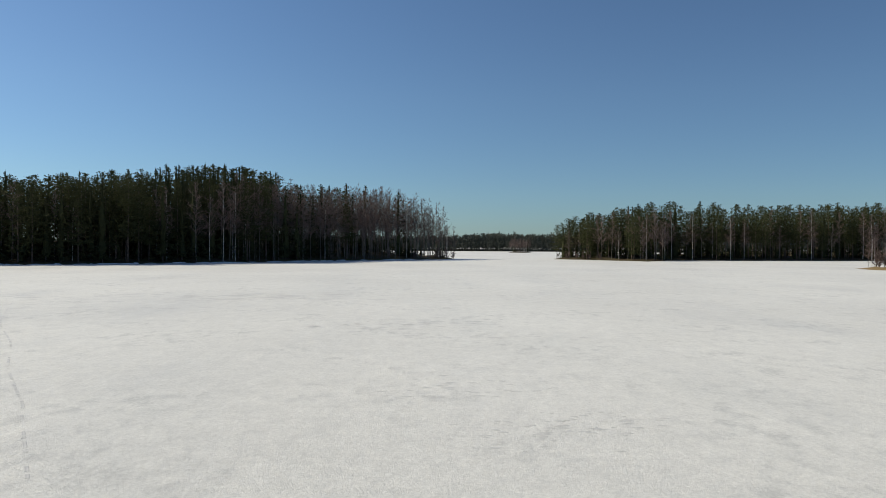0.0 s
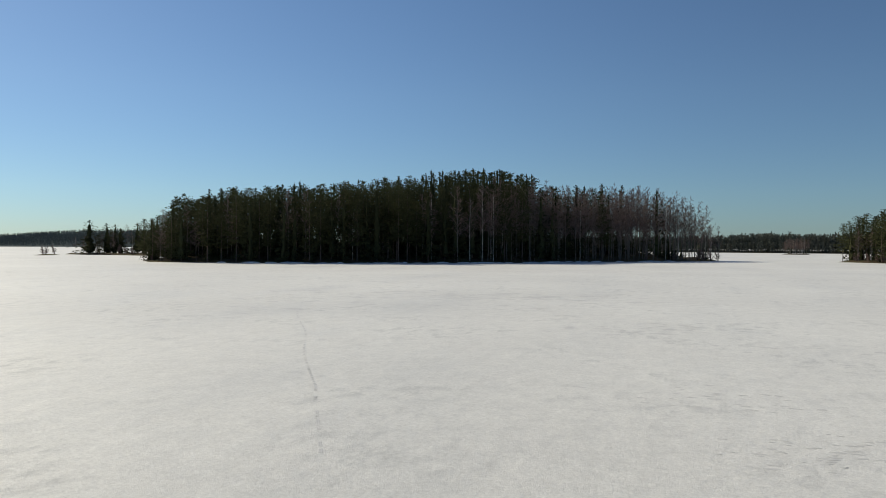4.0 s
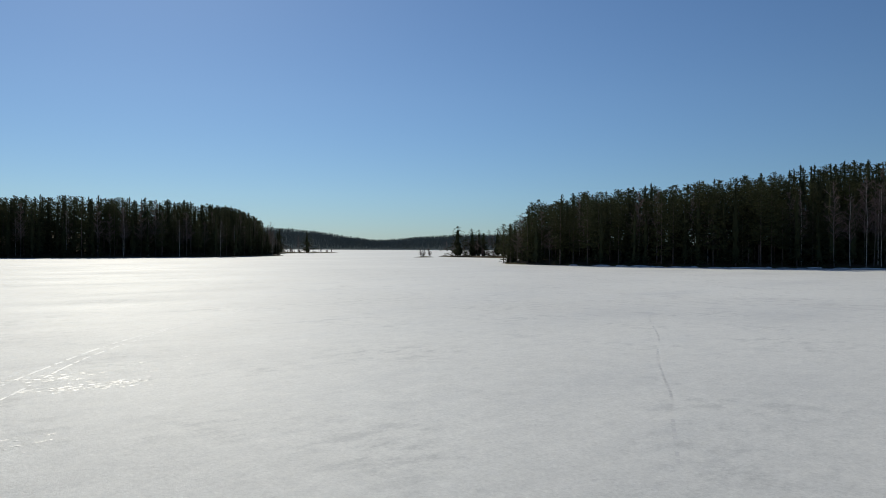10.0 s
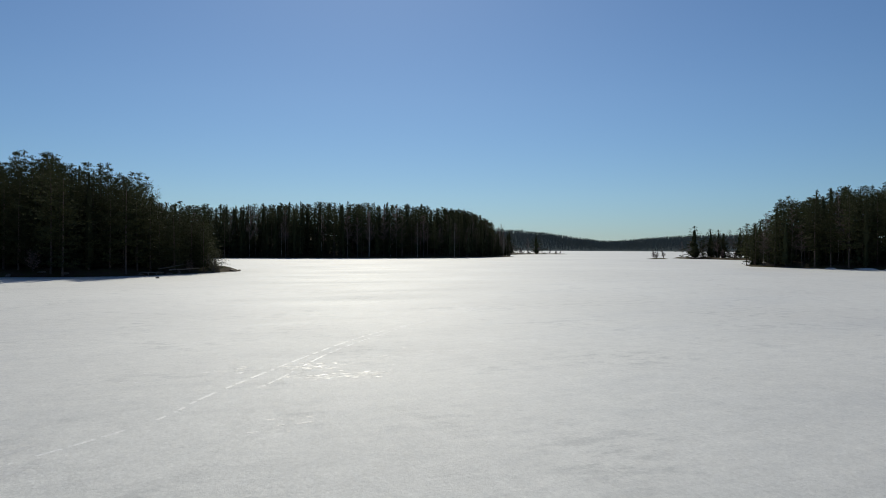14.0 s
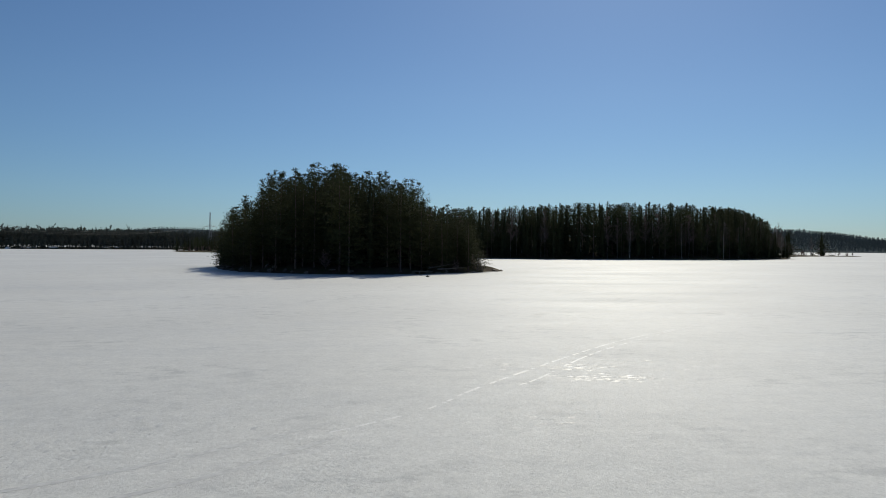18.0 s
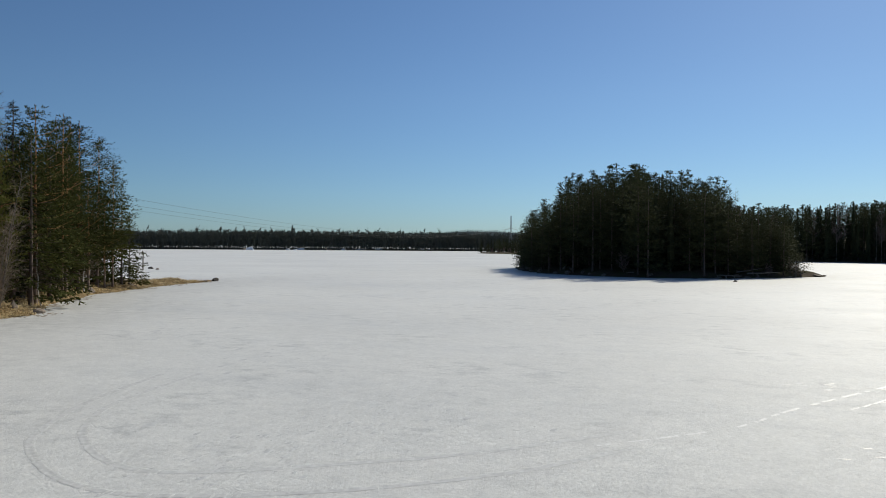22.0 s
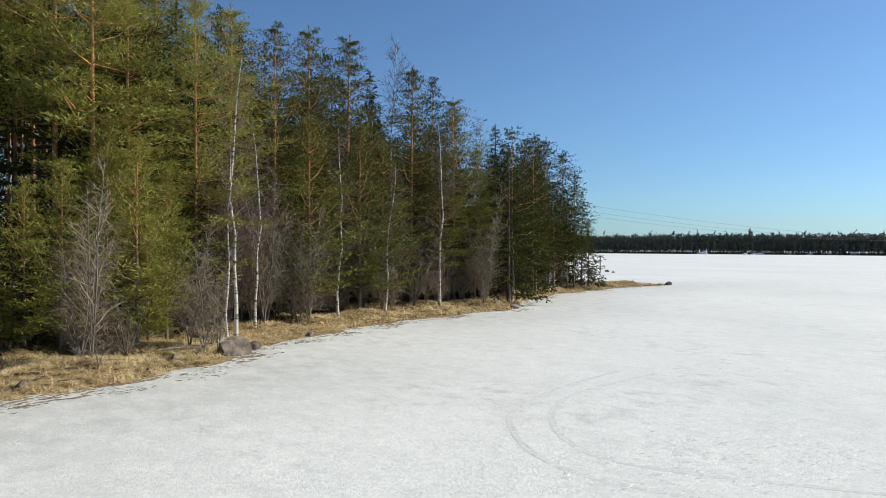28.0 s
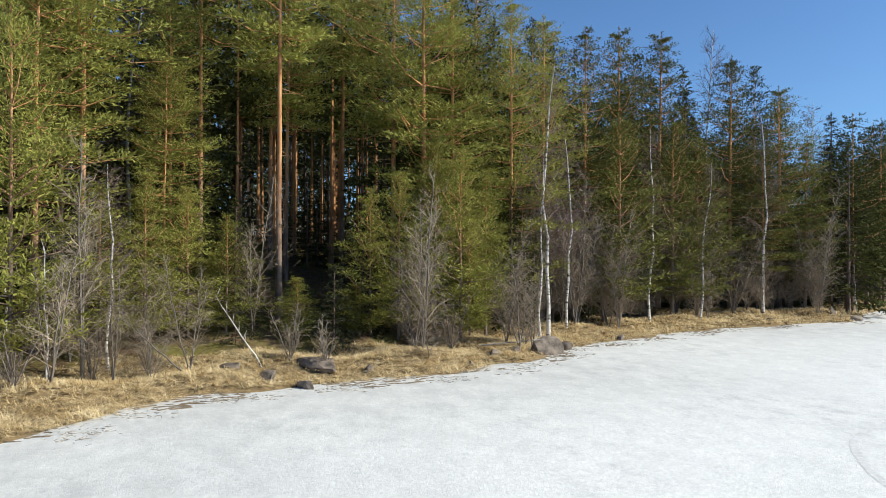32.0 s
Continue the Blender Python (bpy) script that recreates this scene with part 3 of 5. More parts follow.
def woods(name, trees, label):
    """A crowd of trees past counting, as one mesh: rows of kind, x, y, z, height."""
    mats, vs, fs, ms, n = [], [], [], [], 0
    for kind, x, y, z, h in trees:
        stock = RAW[kind]
        t, c, bm, cm = stock[PLACE.randrange(len(stock))]
        k = h / HEIGHT[kind]
        w = min(1.35, max(0.6, k ** 0.6)) * PLACE.uniform(0.9, 1.12) * (1.4 if kind in ("pine_bulk", "spruce_bulk", "pine_far", "spruce_far") else 1.0)
        a = PLACE.uniform(0, 6.28)
        for soup, mat in ((t, bm), (c, cm)):
            if mat not in mats:
                mats.append(mat)
            v, f = soup.raw()
            x2, y2 = (v[:, 0] * math.cos(a) - v[:, 1] * math.sin(a)) * w + x, (v[:, 0] * math.sin(a) + v[:, 1] * math.cos(a)) * w + y
            vs.append(np.column_stack([x2, y2, v[:, 2] * k + z - 0.1]))
            fs.extend([tuple(i + n for i in q) for q in f])
            ms.append(np.full(len(f), mats.index(mat)))
            n += len(v)
    me = bpy.data.meshes.new(name)
    fill(me, np.concatenate(vs), fs)
    for m in mats:
        me.materials.append(m)
    me.polygons.foreach_set("material_index", np.concatenate(ms))
    return tagged(new(name, me), label, "forest", kind="stuff")


# ---- land and ice ----
def signed(poly, x, y):
    """Distance inland from a shoreline: positive inside."""
    x, y = np.asarray(x, float), np.asarray(y, float)
    best, inside = np.full(x.shape, 1e9), np.zeros(x.shape, bool)
    for (x0, y0), (x1, y1) in zip(poly, poly[1:] + poly[:1]):
        ex, ey = x1 - x0, y1 - y0
        u = np.clip(((x - x0) * ex + (y - y0) * ey) / (ex * ex + ey * ey), 0, 1)
        best = np.minimum(best, np.hypot(x - x0 - u * ex, y - y0 - u * ey))
        if y0 != y1:
            cross = ((y0 > y) != (y1 > y)) & (x < (x1 - x0) * (y - y0) / (y1 - y0) + x0)
            inside ^= cross
    return np.where(inside, best, -best)


def wobble(x, y, s, a):
    return a * (np.sin(x * s + 1.3 * np.sin(y * s * 0.7)) + np.sin(y * s * 1.31 + 0.8 + 1.1 * np.sin(x * s * 0.6))) * 0.5


LANDS = {}


def land(name, poly, rise, step, mat, label, rough=0.35):
    """A piece of land: a height field over its outline, which dips under the ice at the shore."""
    xs, ys = [p[0] for p in poly], [p[1] for p in poly]
    gx, gy = np.arange(min(xs) - 2 * step, max(xs) + 2 * step, step), np.arange(min(ys) - 2 * step, max(ys) + 2 * step, step)
    X, Y = np.meshgrid(gx, gy, indexing="ij")

    def height(x, y):
        x, y = np.asarray(x, float), np.asarray(y, float)
        d = signed(poly, x, y) + wobble(x, y, 0.9, 0.5 * rough) + wobble(x, y, 2.3, 0.25 * rough)
        return np.where(d > 0, rise(d, x, y) + np.minimum(d, 2) * wobble(x, y, 1.1, 0.12) * rough, d * 0.25)

    Z = height(X, Y)
    idx = -np.ones(X.shape, int)
    keep = np.zeros(X.shape, bool)
    on = Z > -0.02
    cell = on[:-1, :-1] | on[1:, :-1] | on[:-1, 1:] | on[1:, 1:]
    keep[:-1, :-1] |= cell
    keep[1:, :-1] |= cell
    keep[:-1, 1:] |= cell
    keep[1:, 1:] |= cell
    idx[keep] = np.arange(keep.sum())
    s = Soup()
    I, J = np.nonzero(cell)
    s.add(np.column_stack([X[keep], Y[keep], np.maximum(Z[keep], -0.4)]), np.column_stack([idx[I, J], idx[I + 1, J], idx[I + 1, J + 1], idx[I, J + 1]]))
    ob = new(name, s.mesh(name, mat, True))
    if mat is LAND_NEAR:
        band = np.clip((5.5 - signed(poly, X[keep], Y[keep]) + wobble(X[keep], Y[keep], 0.7, 1.5)) / 1.5, 0, 1)
        ob.data.attributes.new("straw", "FLOAT_COLOR", "POINT").data.foreach_set("color", np.repeat(band, 4))
    LANDS[name] = height
    return tagged(ob, label, "ground", kind="structure")


NEAR = [(30, -6), (14, -15), (6.8, -20.3), (5.5, -22), (2.9, -25.4), (-1.4, -26.7), (-6.8, -28), (-10.8, -30.6), (-14.7, -34.6), (-18.9, -37.3), (-27.5, -41.4), (-34.6, -43), (-40.8, -44.2), (-46.9, -50), (-59.5, -56.8), (-72.8, -60.4), (-80, -61.4), (-87.5, -62.6), (-86, -64.5), (-80, -67), (-77, -73), (-78, -90), (-72, -125), (0, -140), (70, -120), (90, -20)]
ISLAND = [(-155, 169), (-146, 161), (-124, 162.5), (-109, 170), (-96, 174), (-81, 184), (-72, 196), (-57, 206), (-33, 241), (-10, 266), (5, 283), (2, 290), (-30, 300), (-80, 300), (-130, 270), (-155, 215), (-160, 180)]
HEADLAND = [(44, 294), (57, 276), (67, 262), (72, 253), (78, 262), (90, 277), (112, 279), (137, 284), (181, 296), (260, 310), (330, 380), (250, 450), (120, 400), (60, 330)]
HILL = [(-312, -10), (-310, 40), (-297, 70), (-297, 108), (-300, 145), (-315, 172), (-330, 194), (-350, 203), (-420, 200), (-470, 120), (-470, 0), (-400, -60), (-330, -50)]
SMALL = [(-171, -39), (-152, -33), (-139, -26.6), (-130, -15.7), (-126.5, -5.4), (-128.3, 4.2), (-133.5, 11), (-139, 17), (-143.5, 21), (-146.5, 24.2), (-150, 23), (-161, 14), (-168, 2), (-176, -14), (-178, -30)]
EAST_ISLET = [(101, 178), (100, 168), (103, 163), (112, 163), (116, 172), (110, 181)]
WEST_ISLET = [(-275, 252), (-258, 246), (-235, 246), (-213, 239), (-195, 232), (-175, 205), (-165, 190), (-158, 200), (-172, 240), (-205, 262), (-245, 268), (-272, 262)]
NORTH_ISLET = [(53, 601), (57, 594), (68, 594), (74, 600), (72, 610), (60, 612)]
BUSH_BAR = [(-268, 232), (-260, 222), (-254, 222), (-258, 234), (-265, 240)]
SPIT = [(-330, 196), (-360, 205), (-400, 225), (-435, 262), (-452, 285), (-449, 305), (-458, 318), (-475, 300), (-470, 260), (-430, 215), (-380, 195)]
WEST_SPIT = [(-530, -150), (-512, -140), (-490, -112), (-470, -100), (-480, -90), (-540, -110), (-600, -150)]


def near_rise(d, x, y):
    hill = np.clip((np.asarray(x) + 48) / 36, 0.12, 1)
    return 0.42 * np.minimum(d, 2.5) / 2.5 + hill * 4.6 * np.clip((d - 5) / 17, 0, 1) ** 1.2 + 0.012 * d


land("ground_near_shore", NEAR, near_rise, 0.8, LAND_NEAR, "mossy forest floor rising from a grassy lake shore", 0.9)
land("ground_island", ISLAND, lambda d, x, y: 0.6 * np.minimum(d, 4) / 4 + 9 * np.clip((d - 4) / 60, 0, 1), 3.0, LAND_ISLAND, "wooded island ground with patches of old snow at its shore", 1.5)
land("ground_headland", HEADLAND, lambda d, x, y: 0.5 * np.minimum(d, 4) / 4 + 3 * np.clip((d - 4) / 60, 0, 1), 4.0, LAND_SHADE, "low wooded headland ground at the lake", 1.5)
land("ground_hill", HILL, lambda d, x, y: 0.6 * np.minimum(d, 5) / 5 + 10 * np.clip((d - 5) / 70, 0, 1), 4.0, LAND_SHADE, "wooded hill ground at the lake shore", 1.5)
land("ground_small_island", SMALL, lambda d, x, y: 0.9 * np.minimum(d, 3) / 3 + 2.2 * np.clip((d - 2) / 14, 0, 1), 1.2, LAND_SHADE, "rocky ground of a small wooded island", 1.2)
land("ground_east_islet", EAST_ISLET, lambda d, x, y: 0.5 * np.minimum(d, 3) / 3, 1.5, LAND_NEAR, "tiny grassy islet with bushes", 1.0)
land("ground_west_islet", WEST_ISLET, lambda d, x, y: 0.5 * np.minimum(d, 3) / 3 + 0.01 * d, 3.0, LAND_SHADE, "low wooded spit beside the island", 1.5)
land("ground_north_islet", NORTH_ISLET, lambda d, x, y: 0.6 * np.minimum(d, 3) / 3, 2.0, LAND_SHADE, "low islet with bare trees before the far shore", 1.0)
land("ground_bush_bar", BUSH_BAR, lambda d, x, y: 0.3 * np.minimum(d, 3) / 3, 1.5, LAND_ISLAND, "low bar of land with two bushes", 1.0)
land("ground_spit", SPIT, lambda d, x, y: 0.5 * np.minimum(d, 4) / 4, 4.0, LAND_SHADE, "low bushy spit on the lake", 1.5)
land("ground_west_spit", WEST_SPIT, lambda d, x, y: 0.6 * np.minimum(d, 4) / 4, 4.0, LAND_ISLAND, "low wooded spit on the far side", 1.5)


def ice_sheet():
    rad = np.concatenate([[0.0], 4 * 1.07 ** np.arange(104)])
    na = 180
    ang = np.linspace(0, 2 * math.pi, na, endpoint=False)
    X, Y = rad[1:, None] * np.cos(ang), rad[1:, None] * np.sin(ang)
    v = np.vstack([[0, 0, 0], np.column_stack([X.ravel(), Y.ravel(), np.zeros(X.size)])])
    f = [(0, 1 + j, 1 + (j + 1) % na) for j in range(na)]
    for i in range(len(rad) - 2):
        f += [(1 + i * na + j, 1 + (i + 1) * na + j, 1 + (i + 1) * na + (j + 1) % na, 1 + i * na + (j + 1) % na) for j in range(na)]
    s = Soup()
    s.add(v, f)
    me = s.mesh("lake_ice", ICE, True)
    d = np.maximum(signed(NEAR, v[:, 0], v[:, 1]), signed(SMALL, v[:, 0], v[:, 1]) - 1.5)
    wet = np.clip(1 + (d + wobble(v[:, 0], v[:, 1], 0.35, 3.0)) / 16.0, 0, 1) ** 1.3 * 0.8
    at = me.attributes.new("wet", "FLOAT_COLOR", "POINT")
    at.data.foreach_set("color", np.repeat(wet, 4))
    return tagged(new("lake_ice", me), "frozen lake under greyish melting snow crust", "ice", kind="structure")


ice_sheet()


def ground(name, x, y):
    return float(LANDS[name](np.array([x]), np.array([y]))[0])


# ---- forests ----
def shore_gap(line, x, y):
    """Distance to an open line of points."""
    best = np.full(x.shape, 1e9)
    for (x0, y0), (x1, y1) in zip(line, line[1:]):
        ex, ey = x1 - x0, y1 - y0
        u = np.clip(((x - x0) * ex + (y - y0) * ey) / (ex * ex + ey * ey), 0, 1)
        best = np.minimum(best, np.hypot(x - x0 - u * ex, y - y0 - u * ey))
    return best


def scatter(poly, count, inner, outer, seed, gap, tries=60, box=None, front=0):
    """Places inside an outline, between two distances from its shore, at least gap apart."""
    rng = np.random.default_rng(seed)
    xs, ys = (box[0], box[2]) if box else [p[0] for p in poly], (box[1], box[3]) if box else [p[1] for p in poly]
    cells, out = {}, []
    for _ in range(tries):
        x, y = rng.uniform(min(xs), max(xs), 600), rng.uniform(min(ys), max(ys), 600)
        d = signed(poly, x, y)
        if front:
            d = np.where(d > 0, shore_gap(poly[:front], x, y), d)
        for px, py, pd in zip(x, y, d):
            if not inner < pd < outer:
                continue
            ci, cj = int(px // gap), int(py // gap)
            if any((px - a) ** 2 + (py - b) ** 2 < gap * gap for i in (-1, 0, 1) for j in (-1, 0, 1) for a, b in cells.get((ci + i, cj + j), ())):
                continue
            cells.setdefault((ci, cj), []).append((px, py))
            out.append((float(px), float(py), float(pd)))
            if len(out) >= count:
                return out
    return out


def bearing(x, y):
    return math.degrees(math.atan2(-x, y))


def canopy(stops, x, y):
    """The height that the treetops reach at a place: a slope seen from the lake's middle, 5 m up, by bearing."""
    return 5 + math.hypot(x, y) * float(np.interp(bearing(x, y), [s[0] for s in stops], [s[1] for s in stops]))


NEAR_B = [
    ('young_pine', 8.5, -26.2, 13), ('pine_low', 8.8, -29.6, 19), ('pine', 8.9, -33.2, 21), ('pine_high', 8.0, -32.8, 23), ('birch', 7.5, -39.0, 21), ('pine', 6.0, -43.6, 23), ('pine_low', 5.1, -35.4, 14), ('pine_high', 3.8, -38.4, 24),
    ('young_pine', 5.3, -31.8, 8.2), ('young_pine', 3.8, -33.4, 7.7), ('pine', 2.3, -47.9, 24), ('pine_high', -0.1, -36.3, 24), ('pine_high', 0.4, -44.2, 24), ('pine', -0.5, -42.4, 24), ('pine_high', -4.0, -45.9, 26), ('pine', -5.8, -50.9, 26),
    ('pine', -7.0, -53.0, 26), ('pine', -6.3, -40.2, 24), ('pine_low', -7.4, -37.5, 23), ('pine', -11.8, -43.1, 23), ('pine_low', -9.4, -38.7, 19), ('young_pine', -10.5, -35.9, 9.1), ('pine_low', -12.7, -38.6, 19.4), ('pine_low', -16.3, -43.1, 20.0),
]
YOUNG = [('young_pine', -4.3, -34.1, 7.9), ('young_pine', -5.7, -34.4, 8.8), ('young_pine', -8.7, -34.1, 9.9), ('young_pine', -7.7, -35.6, 10.7), ('young_pine', 6.5, -29.5, 7.3), ('young_pine', 2.2, -33.7, 6.5), ('young_spruce', -2.5, -32.8, 4.2), ('young_spruce', -3.9, -34.1, 5.0)]
NEAR_A = [
    ('birch', -14.2, -36.6, 14.9), ('birch', -13.7, -36.5, 10.7), ('birch', -16.1, -38.7, 11.8), ('pine_low', -20.2, -45.3, 20.2), ('pine_low', -24.0, -47.9, 21.2), ('pine_low', -27.2, -48.2, 21.2), ('young_pine', -20.8, -41.5, 13.3), ('young_pine', -26.2, -44.5, 13.9),
    ('birch', -23.3, -42.3, 13.0), ('birch', -32.3, -49.4, 22.0), ('pine_low', -33.2, -48.3, 19.9), ('birch', -28.0, -44.0, 11.0), ('young_pine', -28.8, -45.6, 12.8), ('pine_low', -38.7, -49.8, 18.2), ('pine_low', -35.2, -47.1, 12.8), ('young_pine', -40.7, -49.4, 13.6),
    ('birch', -34.3, -45.9, 14.7), ('birch', -44.1, -52.5, 17.6), ('spruce', -45.3, -52.0, 16.7), ('pine_mid', -46.3, -50.7, 16.6), ('pine_mid', -54.4, -57.2, 17.3), ('spruce_mid', -43.9, -48.5, 14.0), ('spruce_mid', -50.9, -54.1, 14.2), ('pine_mid', -54.9, -56.4, 14.4),
    ('pine_mid', -58.7, -58.7, 17.7), ('pine_mid', -63.2, -60.6, 16.9), ('pine_mid', -65.0, -60.2, 14.3), ('spruce_mid', -66.9, -60.7, 12.1), ('spruce_mid', -68.2, -60.8, 8.8), ('pine_mid', -59.9, -58.6, 12.7), ('pine_mid', -63.8, -60.2, 11.3), ('birch', -58.9, -58.1, 7.5),
    ('birch', -45.4, -49.0, 6.0),
]
for kind, x, y, top in NEAR_A + NEAR_B + YOUNG:
    z = ground("ground_near_shore", x, y)
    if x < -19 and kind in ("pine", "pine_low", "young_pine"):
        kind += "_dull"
    plant(kind, x, y, z, max(2.0, top - z), "trees on the near shore", "", 1.35 if -60 < x < -15 and "birch" not in kind else 1.1)

ALDERS = [(6.5, -27.0, 8.2), (-6.2, -30.8, 7.6), (-5.9, -31.3, 6.5), (1.1, -34.0, 7.0), (-10.7, -33.1, 6.0), (-11.3, -32.8, 5.0), (-12.1, -33.3, 4.6), (-20.1, -40.2, 7), (7.0, -25.2, 5.5), (5.5, -26.9, 4.0), (4.3, -27.2, 2.6)]

# a second rank behind the first
for kind, x, y, top in NEAR_A + NEAR_B:
    for k in range(2):
        if ("pine" in kind or "spruce" in kind) and not 170 < bearing(x, y) % 360 < 184.5:
            far, side = PLACE.uniform(1.04, 1.2), PLACE.uniform(-2.5, 2.5)
            px, py = x * far + side, y * far - side * 0.6
            z = ground("ground_near_shore", px, py)
            if bearing(px, py) % 360 > 133.6:
                plant(PLACE.choice(("pine_mid", "pine_mid", "spruce_mid")), px, py, z, max(3.0, 5 + (top - 5) * far * PLACE.uniform(0.74, 1.0) - z), "trees on the near shore")

# alders along the edge of the grass
EDGE = [(-14.7, -34.6), (-18.9, -37.3), (-27.5, -41.4), (-34.6, -43), (-40.8, -44.2), (-46.9, -50), (-59.5, -56.8), (-67, -60)]
for (x0, y0), (x1, y1) in zip(EDGE, EDGE[1:]):
    run = math.hypot(x1 - x0, y1 - y0)
    for k in range(int(run / 1.15)):
        u, inland = PLACE.random(), PLACE.uniform(2.6, 5.5)
        px, py = x0 + (x1 - x0) * u + (y1 - y0) / run * inland, y0 + (y1 - y0) * u - (x1 - x0) / run * inland
        if signed(NEAR, [px], [py])[0] < 1.5:
            px, py = x0 + (x1 - x0) * u - (y1 - y0) / run * inland, y0 + (y1 - y0) * u + (x1 - x0) / run * inland
        plant("alder", px, py, ground("ground_near_shore", px, py), PLACE.uniform(4.5, 10), "alders along the near shore")

for x, y, h in ALDERS:
    plant("alder", x, y, ground("ground_near_shore", x, y), h, "alders along the near shore")
taken = [(x, y) for _, x, y, _ in NEAR_A + NEAR_B]
bulk = []
for x, y, d in scatter(NEAR, 2400, 1.6, 46, 5, 1.3, 90, (-84, -112, 22, -19)):
    if d > 24 and PLACE.random() < 0.35 or any((x - a) ** 2 + (y - b) ** 2 < 2.2 for a, b in taken):
        continue
    z, r, dist, side = ground("ground_near_shore", x, y), PLACE.random(), math.hypot(x, y), bearing(x, y) % 360
    if side < 133.6 and d > 1:
        continue
    glade = 170.5 < side < 184.5
    if x < -46 and 3 < d < 12 and r < 0.3:
        plant(PLACE.choice(("spruce_mid", "pine_mid")), x, y, z, PLACE.uniform(4, 9), "trees on the point")
    elif d < 3.2:
        if r < (0.22 if side < 178 else 0.4):
            plant(PLACE.choice(("alder", "bush", "bush")), x, y, z, PLACE.uniform(1.0, 2.6), "undergrowth on the near shore")
    elif d < 6.5:
        if glade:
            if r < 0.2:
                plant(PLACE.choice(("bush", "bush", "young_spruce")), x, y, z, PLACE.uniform(1.0, 2.2), "undergrowth on the near shore")
            continue
        kind = PLACE.choices(("alder", "birch", "young_pine", "bush"), (0.6, 0.06, 0.16 if x > -46 else 0.04, 0.2 if x > -8 else 0.06))[0]
        h = {"alder": PLACE.uniform(3, 6.5) if x > -8 else PLACE.uniform(4.5, 9), "birch": PLACE.uniform(6, 11), "young_pine": PLACE.uniform(3, 7), "bush": PLACE.uniform(1.5, 3)}[kind]
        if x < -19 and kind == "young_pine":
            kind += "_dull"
        if r < (0.62 if dist < 40 else 0.66):
            plant(kind, x, y, z, h, "undergrowth on the near shore")
    elif d < 16:
        if glade:
            if r < (0.62 if d < 11 else 0.2):
                plant("young_spruce" if r < 0.5 else "young_pine", x, y, z, PLACE.uniform(1.8, 3.4) if d < 11 else PLACE.uniform(0.8, 2.0), "young trees on the near shore")
        elif r < 0.06:
            plant("pine_mid" if dist > 50 else "pine_dull" if x < -19 else "pine", x, y, z, PLACE.uniform(11, 16), "trees on the near shore")
        elif r < 0.13:
            plant("spruce_mid" if dist > 50 else "spruce", x, y, z, PLACE.uniform(4, 9), "trees on the near shore")
        elif r < 0.24:
            plant(PLACE.choice(("young_pine", "young_spruce")), x, y, z, PLACE.uniform(2, 6), "young trees on the near shore")
        elif r < 0.33:
            plant("birch" if r > 0.3 else "alder", x, y, z, PLACE.uniform(5, 10), "trees on the near shore")
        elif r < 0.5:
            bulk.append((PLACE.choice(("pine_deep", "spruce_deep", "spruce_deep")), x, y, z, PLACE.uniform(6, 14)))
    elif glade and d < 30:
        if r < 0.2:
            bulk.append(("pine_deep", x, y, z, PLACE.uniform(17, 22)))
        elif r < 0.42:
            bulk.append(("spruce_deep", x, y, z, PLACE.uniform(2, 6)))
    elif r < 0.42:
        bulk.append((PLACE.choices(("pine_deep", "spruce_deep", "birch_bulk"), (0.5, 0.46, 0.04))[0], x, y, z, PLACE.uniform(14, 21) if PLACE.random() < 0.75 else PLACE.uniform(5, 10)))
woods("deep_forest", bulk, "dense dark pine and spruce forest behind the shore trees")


def forest(gname, poly, count, inner, outer, seed, gap, stops, mixture, group, single, front=0, under=0.0, vary=(0.83, 1.08)):
    """Trees of far kinds over a piece of land; the canopy's height follows the bearing. The front ones are single trees; under: the share with a small spruce at the foot."""
    rest = []
    for x, y, d in scatter(poly, count, inner, outer, seed, gap, 80, None, front):
        z = ground(gname, x, y)
        if canopy(stops, x, y) - z < 3.5:
            continue
        kinds, weights = zip(*mixture(x, y, d))
        kind = PLACE.choices(kinds, weights)[0]
        h = (canopy(stops, x, y) - z) * (PLACE.uniform(*vary) if d > 9 else PLACE.uniform(0.62, 1.02))
        if "bush" in kind:
            h = PLACE.uniform(2.2, 4.5)
        if d < single or "bush" in kind:
            plant(kind, x, y, z, h, group)
        else:
            rest.append((kind.replace("_far", "_bulk"), x, y, z, h))
        if PLACE.random() < (under if "birch" not in kind else under * 0.35):
            px, py = x * 1.012 + PLACE.uniform(-1, 1), y * 1.012 + PLACE.uniform(-1, 1)
            rest.append(("spruce_bulk", px, py, ground(gname, px, py), PLACE.uniform(2.5, 5) if d < 6 else PLACE.uniform(4, 9)))
    if rest:
        woods(gname.replace("ground_", "") + "_forest", rest, "dense forest of pines, spruces and bare birches")


ISLE_TOPS = [(-0.9, 0.042), (0.2, 0.058), (2.9, 0.073), (5, 0.078), (8, 0.078), (11, 0.081), (13.5, 0.093), (16, 0.098), (19.3, 0.098), (24, 0.087), (29, 0.08), (34, 0.074), (38, 0.066), (40, 0.059), (41.7, 0.036)]
HEAD_TOPS = [(-31, 0.05), (-26, 0.051), (-22, 0.052), (-18, 0.056), (-14.2, 0.054), (-13, 0.045), (-10.8, 0.045), (-9.6, 0.034)]
HILL_TOPS = [(59, 0.022), (60, 0.026), (61, 0.031), (62, 0.041), (63.4, 0.049), (67, 0.056), (71, 0.058), (75, 0.058), (79, 0.054), (82, 0.052), (95, 0.05)]
